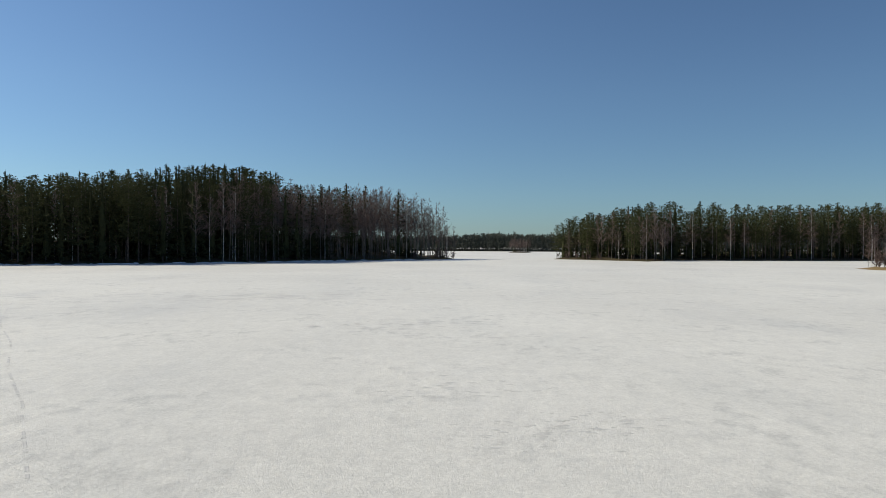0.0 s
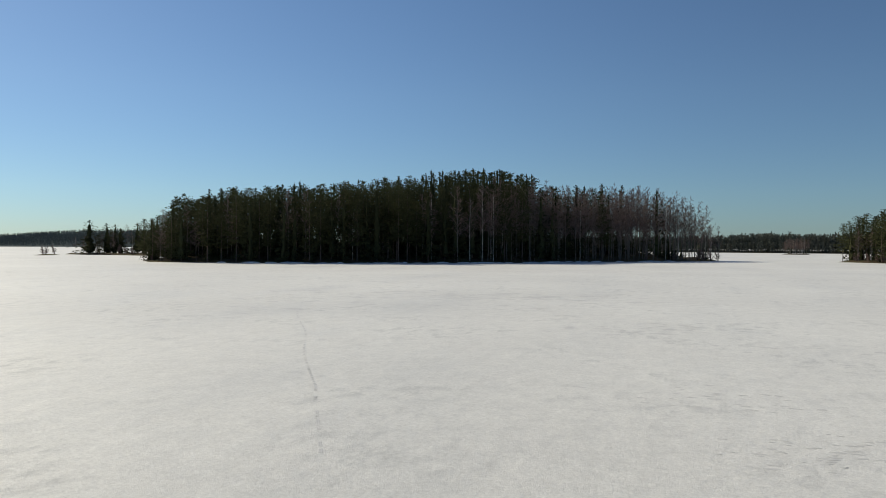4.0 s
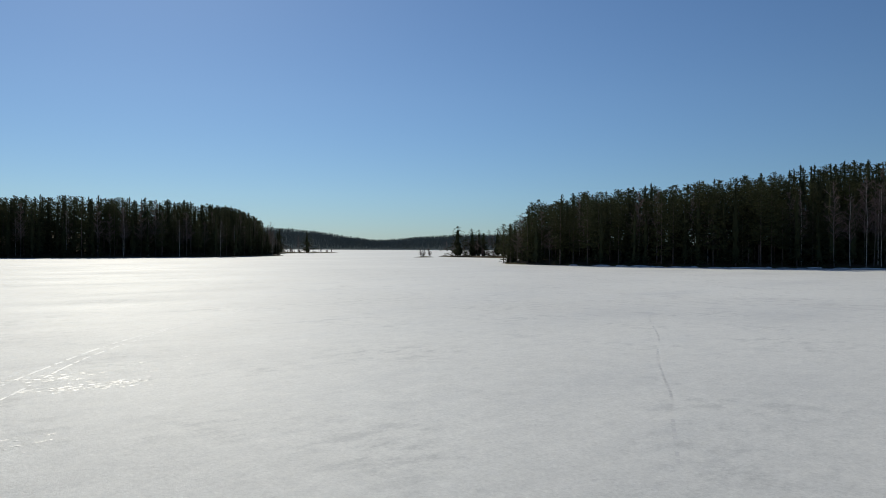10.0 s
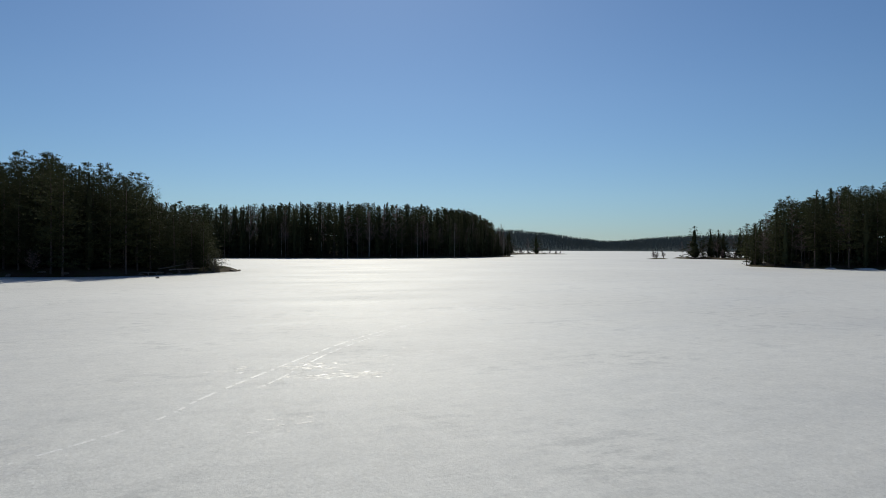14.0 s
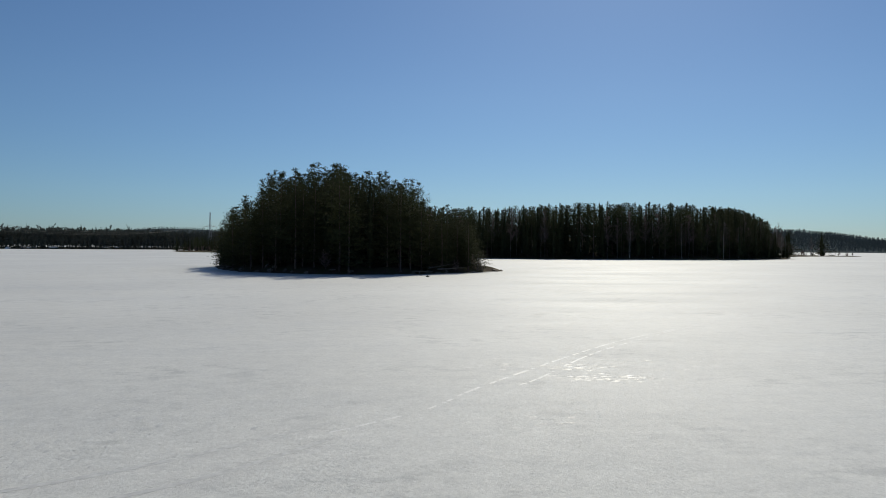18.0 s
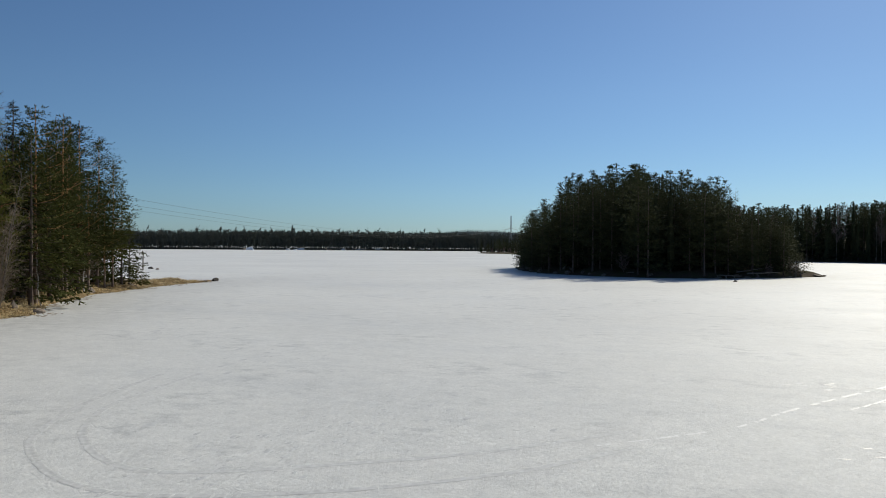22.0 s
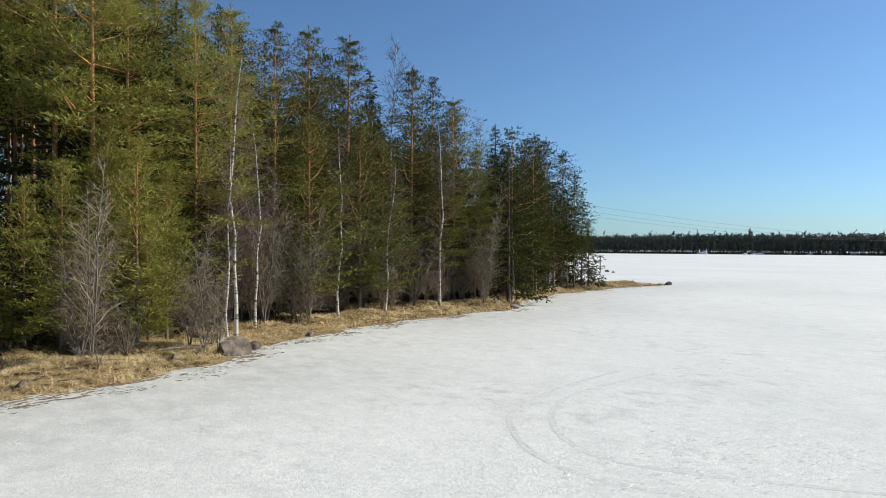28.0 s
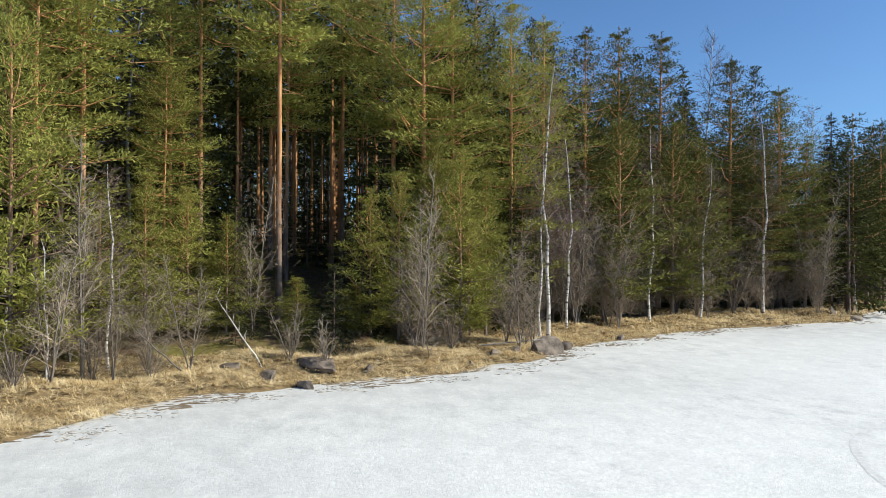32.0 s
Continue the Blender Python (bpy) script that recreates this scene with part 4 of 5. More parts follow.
SMALL_TOPS = [(80, -0.02), (82.2, -0.015), (82.7, 0.02), (83.2, 0.05), (83.8, 0.062), (85, 0.058), (86.5, 0.059), (87.1, 0.08), (88.2, 0.095), (92, 0.096), (93.2, 0.11), (95.6, 0.106), (98.3, 0.098), (99.6, 0.08), (101, 0.06), (102, 0.038), (103, 0.024)]

def isle_mix(x, y, d):
    b = bearing(x, y)
    if b < 7:
        return [("birch_far", 0.94), ("spruce_far", 0.06)] if d > 3 else [("birch_far", 0.75), ("bush_far", 0.25)]
    if b < 13:
        return [("birch_far", 0.7), ("pine_far", 0.1), ("spruce_far", 0.2)]
    if b > 22:
        return [("birch_far", 0.25), ("pine_far", 0.6), ("spruce_far", 0.15)] if d < 9 else [("pine_far", 0.78), ("spruce_far", 0.22)]
    return [("birch_far", 0.42), ("pine_far", 0.28), ("spruce_far", 0.3)] if d < 9 else [("birch_far", 0.04), ("pine_far", 0.36), ("spruce_far", 0.6)]


forest("ground_island", ISLAND, 520, 1.5, 42, 11, 2.9, ISLE_TOPS, isle_mix, "trees on the island", 6.5, 11, 0.8)
birches = []
for x, y, d in scatter([(-62, 200), (-57, 206), (-33, 241), (-10, 266), (4, 282), (1, 288), (-28, 284), (-66, 236)], 190, 1.5, 30, 31, 1.7):
    z = ground("ground_island", x, y)
    birches.append(("birch_bulk", x, y, z, (canopy(ISLE_TOPS, x, y) - z) * PLACE.uniform(0.72, 1.0)))
woods("birch_wood", birches, "dense stand of bare brown birches at the island's end")
forest("ground_headland", HEADLAND, 330, 1.5, 28, 12, 2.9, HEAD_TOPS, lambda x, y, d: [("birch_far", 0.68), ("pine_far", 0.28), ("spruce_far", 0.04)] if d < 8 else [("pine_far", 0.85), ("spruce_far", 0.15)], "trees on the headland", 5, 10, 0.75)
forest("ground_hill", HILL, 520, 1.5, 36, 13, 2.5, HILL_TOPS, lambda x, y, d: [("birch_far", 0.42), ("spruce_far", 0.34), ("pine_far", 0.24)] if d < 9 else [("spruce_far", 0.55), ("pine_far", 0.45)], "trees on the wooded hill", 7, 8, 0.5, (0.9, 1.05))
forest("ground_small_island", SMALL, 230, 1.0, 30, 14, 2.1, SMALL_TOPS, lambda x, y, d: [("pine_isle", 0.9), ("spruce_far", 0.06), ("bush_far", 0.04)], "trees on the small island", 6, 0, 0.7)
forest("ground_west_islet", WEST_ISLET, 80, 1, 30, 15, 2.6, [(30, 0.026), (44, 0.022), (46, 0.012), (50, 0.01)], lambda x, y, d: [("pine_far", 0.25), ("birch_far", 0.4), ("bush_far", 0.35)], "trees on the low spit", 40)
forest("ground_spit", SPIT, 100, 1, 30, 16, 3.0, [(50, 0.004), (62, 0.006)], lambda x, y, d: [("birch_far", 0.35), ("bush_far", 0.65)], "bushes on the far spit", 40)
forest("ground_east_islet", EAST_ISLET, 24, 0.8, 9, 17, 1.2, [(-60, 0.03), (0, 0.03)], lambda x, y, d: [("birch_far", 0.4), ("bush_far", 0.6)], "bushes on the islet", 40)
forest("ground_north_islet", NORTH_ISLET, 34, 1, 12, 19, 2.2, [(-20, 0.0135), (0, 0.0135)], lambda x, y, d: [("birch_far", 0.9), ("spruce_far", 0.1)], "bare trees on the far islet", 40)
forest("ground_west_spit", WEST_SPIT, 60, 1.5, 30, 18, 3.0, [(90, 0.012), (120, 0.009)], lambda x, y, d: [("pine_far", 0.3), ("spruce_far", 0.3), ("bush_far", 0.4)], "trees on the far western spit", 40)
for kind, x, y, h in (("spruce_far", -429, 271, 16.5), ("spruce_far", -423, 246, 18.5), ("birch_far", -425, 262, 12), ("birch_far", -424, 240, 20), ("spruce_far", -262, 253.5, 17), ("spruce_far", -257.5, 259, 15.5), ("spruce_far", -253, 259.5, 15), ("spruce_far", -250, 259.5, 13), ("spruce_far", -243, 262.5, 15.5), ("spruce_far", -238, 261, 14), ("spruce_far", -228, 255, 17), ("spruce_far", -219, 248, 18), ("birch", -149, 9.5, 15.5), ("birch_far", 74, 268, 13), ("birch_far", 73.2, 265, 8)):
    plant(kind, x, y, 0.5, h * (0.88 if kind == "spruce_far" else 1.0), "lone trees on the spits", "", 2.2 if kind == "spruce_far" else 1.0)
for x, y, h in ((-140.5, 18.3, 3.0), (-142, 19.4, 2.4), (-141.5, 17.6, 3.2)):
    plant("bush", x, y, ground("ground_small_island", x, y), h, "bushes on the small island")
for x, y, h in ((57, 281, 3.6), (53, 286, 3.4), (55.5, 284, 4), (50, 290, 3.6), (60, 276, 3), (1.5, 281, 5), (4, 283.5, 4.2), (-1, 278, 5), (-3, 276, 4.4)):
    plant("bush_far", x, y, 0.2, h, "bushes at the points")
for x, y in ((-262, 229), (-258, 227), (-262, 235)):
    plant("bush_far", x, y, 0.2, 4.2, "bushes on the bar")


def far_woods(name, arc, depth, slopes, rise, seed, label, step, rows=9):
    """A distant wooded shore: a sheet of ground and one mesh of small trees. arc: bearings and distances; slopes: treetops as seen from the lake's middle."""
    rng = np.random.default_rng(seed)
    az = np.arange(arc[0][0], arc[-1][0], step)
    dist = np.interp(az, [a[0] for a in arc], [a[1] for a in arc])
    slope = np.interp(az, [a[0] for a in slopes], [a[1] for a in slopes])
    s, g = Soup(), Soup()
    ks = np.linspace(0, 1, 9)
    grid = []

    def lift(r, sl, k):
        return 0.6 + (max(0.0, 5 + sl * (r + depth) - 9) * k ** 0.9 if rise else 1.5 * k)

    for a, r, sl in zip(az, dist, slope):
        for k in ks:
            rr = r + k * depth
            grid.append((-math.sin(radians(a)) * rr, math.cos(radians(a)) * rr, -0.3 if k == 0 else lift(r, sl, k)))
    n = len(ks)
    g.add(grid, [(i * n + j, i * n + j + 1, (i + 1) * n + j + 1, (i + 1) * n + j) for i in range(len(az) - 1) for j in range(n - 1)])
    tagged(new("ground_" + name, g.mesh("ground_" + name, CANOPY_FAR_HAZED if rise else LAND_DARK, True)), "distant wooded shore ground", "ground", kind="structure")
    for a, r, sl in zip(az, dist, slope):
        for row in range(rows):
            k = (row + rng.uniform(0, 0.9)) / rows
            b = radians(a + rng.uniform(-step, step))
            rr = r + 3 + k * depth
            x, y, z = -math.sin(b) * rr, math.cos(b) * rr, lift(r, sl, k)
            h = rng.uniform(6, 9) if rise else (5 + sl * rr - z) * rng.uniform(0.72, 1.03)
            h *= 0.6 if row == 0 else 1.18 if rng.random() < 0.06 and not rise else 1
            w, m = rng.uniform(1.5, 2.4), 12
            u = rng.random(m) ** 0.8
            q = rng.uniform(0, 6.28, m)
            c = np.column_stack([x + np.cos(q) * w * (1 - u) * 0.7, y + np.sin(q) * w * (1 - u) * 0.7, z + h * (0.1 + 0.75 * u)])
            s.tufts(rng, c, np.tile((0, 0, 0.6), (m, 1)), h * 0.17, 1.25, 2, 0.35)
            s.slivers([(x, y, z + h * 0.3)], [(x, y, z + h)], 1.3, rng)
            s.slivers([(x, y, z - 0.3)], [(x, y, z + h * 0.7)], 0.5, rng)
    tagged(new(name, s.mesh(name, NEEDLE_RIDGE_HAZED if rise else NEEDLE_FAR_HAZED)), label, "forest", kind="stuff")


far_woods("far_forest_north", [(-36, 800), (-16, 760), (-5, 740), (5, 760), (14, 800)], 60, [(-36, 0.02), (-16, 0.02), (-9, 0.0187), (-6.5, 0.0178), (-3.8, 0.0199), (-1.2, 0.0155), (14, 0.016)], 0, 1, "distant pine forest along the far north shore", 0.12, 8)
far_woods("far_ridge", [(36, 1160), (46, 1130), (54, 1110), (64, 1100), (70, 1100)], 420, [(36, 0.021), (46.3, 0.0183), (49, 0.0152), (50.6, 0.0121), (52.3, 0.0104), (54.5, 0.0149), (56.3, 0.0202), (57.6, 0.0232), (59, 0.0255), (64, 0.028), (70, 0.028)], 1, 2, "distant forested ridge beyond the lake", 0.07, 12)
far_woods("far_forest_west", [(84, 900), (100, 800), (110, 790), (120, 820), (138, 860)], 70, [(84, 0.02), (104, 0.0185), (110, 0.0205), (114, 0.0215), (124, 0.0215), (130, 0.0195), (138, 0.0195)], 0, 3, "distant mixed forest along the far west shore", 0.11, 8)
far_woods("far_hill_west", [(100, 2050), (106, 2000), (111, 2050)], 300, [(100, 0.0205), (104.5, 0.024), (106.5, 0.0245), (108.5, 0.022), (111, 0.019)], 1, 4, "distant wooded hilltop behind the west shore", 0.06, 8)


# ---- shore details ----
def rock(x, y, z, size, seed, label="weathered grey-brown granite boulder on the shore", name="boulder", group="shore boulders", mat=None):
    rng = random.Random(seed)
    bm = bmesh.new()
    bmesh.ops.create_icosphere(bm, subdivisions=3, radius=1.0)
    off = Vector((rng.uniform(-9, 9), rng.uniform(-9, 9), rng.uniform(-9, 9)))
    cuts = [(Vector((rng.gauss(0, 1), rng.gauss(0, 1), rng.gauss(0.3, 0.8))).normalized(), rng.uniform(0.42, 0.85)) for _ in range(11)]
    for v in bm.verts:
        p = v.co.copy()
        for w, far in cuts:
            over = p.dot(w) - far
            if over > 0:
                p -= w * over * 0.97
        k = 1.12 + 0.16 * noise.noise(p * 0.9 + off) + 0.08 * noise.noise(p * 2.6 + off) + 0.06 * noise.noise(p * 6 + off)
        v.co = Vector((p.x * k * size[0], p.y * k * size[1], max(-0.45, p.z * k) * size[2])) * 0.5
    me = bpy.data.meshes.new(name)
    bm.to_mesh(me)
    bm.free()
    me.materials.append(mat or ROCK)
    o = new(name, me)
    o.matrix_world = pose(x, y, z + 0.12 * size[2], 0, 0, rng.uniform(0, 360))
    return tagged(o, label, "boulder", group)


ROCKS = [(-12.6, -32.7, 1.9, 1.3, 1.3), (-14.1, -33.9, 0.7, 0.6, 0.6), (-18.6, -37.1, 0.6, 0.5, 0.4), (-1.0, -26.2, 0.95, 0.6, 0.55), (0.4, -27.3, 1.15, 0.8, 0.85), (1.8, -28.3, 1.0, 0.8, 0.8), (-40.2, -46.0, 1.1, 0.8, 1.0), (-41.2, -44.8, 1.3, 0.8, 0.6), (-1.7, -29.2, 2.8, 1.5, 0.8), (-9.6, -31.5, 0.7, 0.5, 0.4), (-10.8, -32.2, 0.8, 0.6, 0.5)]
ROCKS_POINT = [(-68.0, -60.4, 1.5, 0.9, 0.7), (-59.6, -57.8, 1.6, 1.0, 1.0), (-86.3, -62.1, 1.1, 0.8, 0.75), (-84.3, -62.3, 0.6, 0.5, 0.4), (-125.0, -106.0, 2.6, 1.4, 0.7), (-121.0, -101.0, 1.2, 0.8, 0.5), (-33.0, -43.4, 0.6, 0.5, 0.35), (-50.5, -53.0, 0.9, 0.7, 0.5), (-3.5, -28.4, 0.6, 0.5, 0.4), (-8.0, -29.6, 0.5, 0.4, 0.3)]
for i, (x, y, a, b, c) in enumerate(ROCKS + ROCKS_POINT):
    rock(x, y, max(0.0, ground("ground_near_shore", x, y)) * 0.8 + 0.06 - 0.16 * c, (a, b, c * 1.15), 40 + i)
stones = random.Random(3)
for x, y, d in scatter(SMALL, 34, -0.6, 2.6, 23, 1.6, 60, (-160, -36, -124, 26)):
    rock(x, y, max(0.0, ground("ground_small_island", x, y)) - 0.1, (stones.uniform(0.7, 2.2), stones.uniform(0.6, 1.4), stones.uniform(0.4, 1.0)), stones.randrange(999), "dark shore rock of the small island", "shore_rock", "rocks round the small island")
rock(-150.5, 24.6, 0.0, (0.8, 0.6, 0.5), 77, "lone stone in the ice off the island's tip")
rock(-118.5, 7.2, 0.0, (0.7, 0.5, 0.4), 78, "dark stone frozen into the lake ice")
for k in range(26):
    a = radians(stones.uniform(106, 124))
    r = 812 + stones.uniform(-6, 10)
    rock(-math.sin(a) * r, math.cos(a) * r, 0.0, (stones.uniform(5, 13), stones.uniform(3, 6), stones.uniform(2, 5)), 200 + k, "pale shore rock with patches of old snow", "snowy_rock", "snowy rocks on the far shore", SNOW_OLD if k % 2 else ROCK)


SNOW_FOOT = [(-124, 161.5), (-109, 169), (-96, 173), (-81, 183), (-72, 195), (-57, 205), (-33, 240), (-10, 265)]
for k in range(46):
    i = stones.randrange(len(SNOW_FOOT) - 1)
    u, (x0, y0), (x1, y1) = stones.random(), SNOW_FOOT[i], SNOW_FOOT[i + 1]
    o = rock(x0 + (x1 - x0) * u, y0 + (y1 - y0) * u + stones.uniform(0.4, 1.6), 0.02, (stones.uniform(1.5, 7), stones.uniform(0.8, 1.6), stones.uniform(0.25, 0.6)), 300 + k, "patch of old snow along the island's shore", "snow_patch", "old snow patches on the island's shore", SNOW_OLD)
    o.matrix_world = pose(*o.matrix_world.translation, 0, 0, math.degrees(math.atan2(y1 - y0, x1 - x0)))
    o["category"] = "snow"


def dry_grass(name, poly, gname, count, box, seed, low, high, label, size=1.0):
    """Last year's grass: tussocks of bent straw."""
    rng = np.random.default_rng(seed)
    s = Soup()
    spots = scatter(poly, count, low, high, seed, 0.13, 90, box)
    P = np.array([(x, y) for x, y, d in spots])
    Z = LANDS[gname](P[:, 0], P[:, 1])
    near = np.hypot(P[:, 0], P[:, 1])
    for (x, y), z, r in zip(P, Z, near):
        m = 36 if r < 45 else 14
        az = rng.uniform(0, 6.28) + rng.normal(0, 0.8, m)
        ln = rng.uniform(0.25, 0.75, m) * size
        out = np.where(rng.random(m) < 0.15, rng.uniform(0.3, 0.7, m), rng.uniform(0.75, 1.1, m))
        w = (0.0068 if r < 45 else 0.02) * rng.uniform(0.7, 1.4, m)
        d = np.column_stack([np.cos(az), np.sin(az)])
        q = np.column_stack([-d[:, 1], d[:, 0], np.zeros(m)]) * w[:, None]
        base = np.column_stack([x + rng.normal(0, 0.07, m), y + rng.normal(0, 0.07, m), np.full(m, z - 0.03)])
        mid = base + np.column_stack([d * (ln * 0.5 * out)[:, None], ln * np.maximum(0.1, 0.48 - 0.36 * out)])
        tip = base + np.column_stack([d * (ln * out)[:, None] * 1.05, ln * (0.45 - 0.42 * out)])
        tip[:, 2] = np.maximum(tip[:, 2], z + 0.02)
        v = np.stack([base - q, base + q, mid + q, mid - q, tip], 1).reshape(-1, 3)
        k = np.arange(m) * 5
        f = [t for i in k for t in ((i, i + 1, i + 2, i + 3), (i + 3, i + 2, i + 4))]
        s.add(v, f)
    return tagged(new(name, s.mesh(name, STRAW)), label, "grass", kind="stuff")


dry_grass("dry_grass", NEAR, "ground_near_shore", 4200, (-40, -50, 14, -19), 31, 0.1, 5.4, "flattened straw-yellow dry grass along the shore")
dry_grass("dry_grass_point", NEAR, "ground_near_shore", 900, (-84, -68, -36, -42), 32, 0.1, 4.0, "straw-yellow dry grass on the point", 1.2)


def litter(name, count, box, seed, label, low, high):
    """Reed bits and twigs frozen to the ice along the shore, in drifts."""
    rng = np.random.default_rng(seed)
    s = Soup()
    for x, y, d in scatter(NEAR, count, low, high, seed, 0.45, 80, box):
        if math.sin(x * 1.7) + math.sin(y * 2.3 + x) < 0.1:
            continue
        m = 16
        c = np.column_stack([x + rng.normal(0, 0.4, m), y + rng.normal(0, 0.2, m), rng.uniform(0.006, 0.03, m)])
        a = rng.uniform(0, 6.28, m)
        e = c + np.column_stack([np.cos(a), np.sin(a), rng.uniform(-0.02, 0.05, m)]) * rng.uniform(0.08, 0.3, (m, 1))
        s.slivers(c, e, 0.022, rng)
    return tagged(new(name, s.mesh(name, LITTER)), label, "litter", kind="stuff")


litter("reed_litter", 420, (-34, -46, 12, -18), 33, "dark reed litter melted into the shore ice", -1.7, -0.05)


def debris(name, count, box, seed, label, low, high):
    """Low dark patches of wet straw and silt, thawed out of the ice along the shore."""
    rng = np.random.default_rng(seed)
    s = Soup()
    for x, y, d in scatter(NEAR, count, low, high, seed, 0.3, 90, box):
        if math.sin(x * 0.9) + math.sin(y * 1.3 + x * 0.6) < -0.2 + 0.9 * max(0.0, -0.5 - d):
            continue
        k, turn = 10, 0.35 + rng.normal(0, 0.25)
        a = np.linspace(0, 6.2832, k, endpoint=False)
        r = rng.uniform(0.05, 0.2) * rng.uniform(0.35, 1.4, k)
        u, v = np.cos(a) * r * 1.9, np.sin(a) * r * 0.6
        X, Y = u * math.cos(turn) - v * math.sin(turn), u * math.sin(turn) + v * math.cos(turn)
        rim = np.column_stack([x + X, y + Y, np.full(k, 0.005)])
        top = np.column_stack([x + X * 0.6, y + Y * 0.6, rng.uniform(0.008, 0.035, k)])
        s.add(np.vstack([rim, top, [[x, y, 0.03]]]), [(i, (i + 1) % k, k + (i + 1) % k, k + i) for i in range(k)] + [(k + i, k + (i + 1) % k, 2 * k) for i in range(k)])
    return tagged(new(name, s.mesh(name, WET_STRAW)), label, "litter", kind="stuff")


debris("shore_debris", 750, (-34, -46, 12, -18), 35, "dark wet straw and silt thawed out along the shore", -1.3, 0.15)
debris("shore_debris_point", 400, (-88, -66, -34, -42), 36, "dark wet straw and silt round the point", -1.5, 0.15)


def smooth(pts, n=12):
    """A smooth line through points."""
    p = np.asarray([pts[0], *pts, pts[-1]], float)
    out = []
    for i in range(1, len(p) - 2):
        for t in np.linspace(0, 1, n, endpoint=False):
            out.append(0.5 * (2 * p[i] + (p[i + 1] - p[i - 1]) * t + (2 * p[i - 1] - 5 * p[i] + 4 * p[i + 1] - p[i + 2]) * t * t + (3 * p[i] - p[i - 1] - 3 * p[i + 1] + p[i + 2]) * t ** 3))
    return np.array(out + [p[-2]])


def track(name, pts, width, ridge, mat, seed, label, gaps=0.0):
    """A line pressed into the crust: two low uneven ridges with a flat between."""
    rng = np.random.default_rng(seed)
    c = smooth(pts, 22)
    d = np.gradient(c, axis=0)
    d /= np.linalg.norm(d, axis=1)[:, None]
    q = np.column_stack([-d[:, 1], d[:, 0]])
    off = np.array([-0.5, -0.36, -0.2, 0.2, 0.36, 0.5]) * width
    hgt = np.array([0.0, 1.0, 0.15, 0.15, 1.0, 0.0]) * ridge
    n = len(c)
    jit = rng.uniform(0.55, 1.3, (n, 6))
    v = np.stack([np.column_stack([c + q * o * rng.uniform(0.85, 1.15, (n, 1)), 0.004 + h * jit[:, k]]) for k, (o, h) in enumerate(zip(off, hgt))], 1).reshape(-1, 3)
    keep = rng.random(n) >= gaps
    f = [(i * 6 + j, (i + 1) * 6 + j, (i + 1) * 6 + j + 1, i * 6 + j + 1) for i in range(n - 1) if keep[i] for j in range(5)]
    s = Soup()
    s.add(v, f)
    return tagged(new(name, s.mesh(name, mat, True)), label, "track", kind="structure")


track("snowmobile_track", [(-24, -19.5), (-20, -18.6), (-17.3, -17.6), (-14.9, -16.2), (-13.5, -14.5), (-12.6, -12.8), (-12.3, -11.2), (-12.6, -9.8), (-13.2, -8.3), (-14.4, -6.2), (-16.5, -3.6), (-19.2, -1.4)], 0.22, 0.003, CRUST, 51, "curved vehicle track pressed into the snow crust", 0.12)
track("snowmobile_track", [(-24.5, -18.2), (-19.3, -17.4), (-16.5, -16.0), (-15.0, -14.5), (-14.0, -12.9), (-13.7, -11.4), (-14.3, -9.8), (-15.4, -8.0), (-17.5, -5.0), (-21.0, -1.5)], 0.22, 0.003, CRUST, 52, "curved vehicle track pressed into the snow crust", 0.12)
track("snowmobile_track", [(-19.2, -2.2), (-22.4, 1.2), (-25.3, 3.0), (-29.0, 5.6), (-35.5, 10.4), (-39.4, 13.7), (-43.5, 17.8), (-53.4, 27.7)], 0.12, 0.006, GLAZE_GLINT, 53, "straight vehicle track glazed by the sun", 0.4)
track("snowmobile_track", [(-26.1, 4.8), (-27.7, 6.0), (-33.4, 9.6), (-38.5, 13.7), (-44.4, 19.0), (-53.9, 29.0)], 0.11, 0.006, GLAZE_GLINT, 54, "straight vehicle track glazed by the sun", 0.35)
track("footprint_trail", [(-37.6, 63.4), (-30.0, 49.4), (-27.2, 44.6), (-22.4, 37.5), (-20.5, 34.4), (-17.7, 29.5), (-15.8, 26.6), (-14.6, 24.8), (-13.1, 22.6), (-12.2, 21.0), (-10.2, 17.7), (-8.7, 15.2)], 0.1, 0.005, SLUSH, 55, "thin wandering trail melted grey into the crust", 0.58)


def flakes(name, x, y, seed, count, spread, size, stretch, mat, label, category):
    """Thin uneven flakes of crust or slush lying in a patch; stretch: their length across and along the y axis."""
    rng = np.random.default_rng(seed)
    s = Soup()
    for _ in range(count):
        cx, cy = x + rng.normal(0, spread[0]), y + rng.normal(0, spread[1])
        k = 9
        a = np.linspace(0, 6.28, k, endpoint=False)
        r = size * rng.uniform(0.3, 1.4) * rng.uniform(0.4, 1.5, k)
        rim = np.column_stack([cx + np.cos(a) * r * stretch[0], cy + np.sin(a) * r * stretch[1], np.full(k, 0.004)])
        top = np.column_stack([cx + np.cos(a) * r * 0.6 * stretch[0], cy + np.sin(a) * r * 0.6 * stretch[1], rng.uniform(0.006, 0.014, k)])
        v = np.vstack([rim, top, [[cx, cy, 0.01]]])
        s.add(v, [(i, (i + 1) % k, k + (i + 1) % k, k + i) for i in range(k)] + [(k + i, k + (i + 1) % k, 2 * k) for i in range(k)])
    return tagged(new(name, s.mesh(name, mat, True)), label, category, kind="stuff")


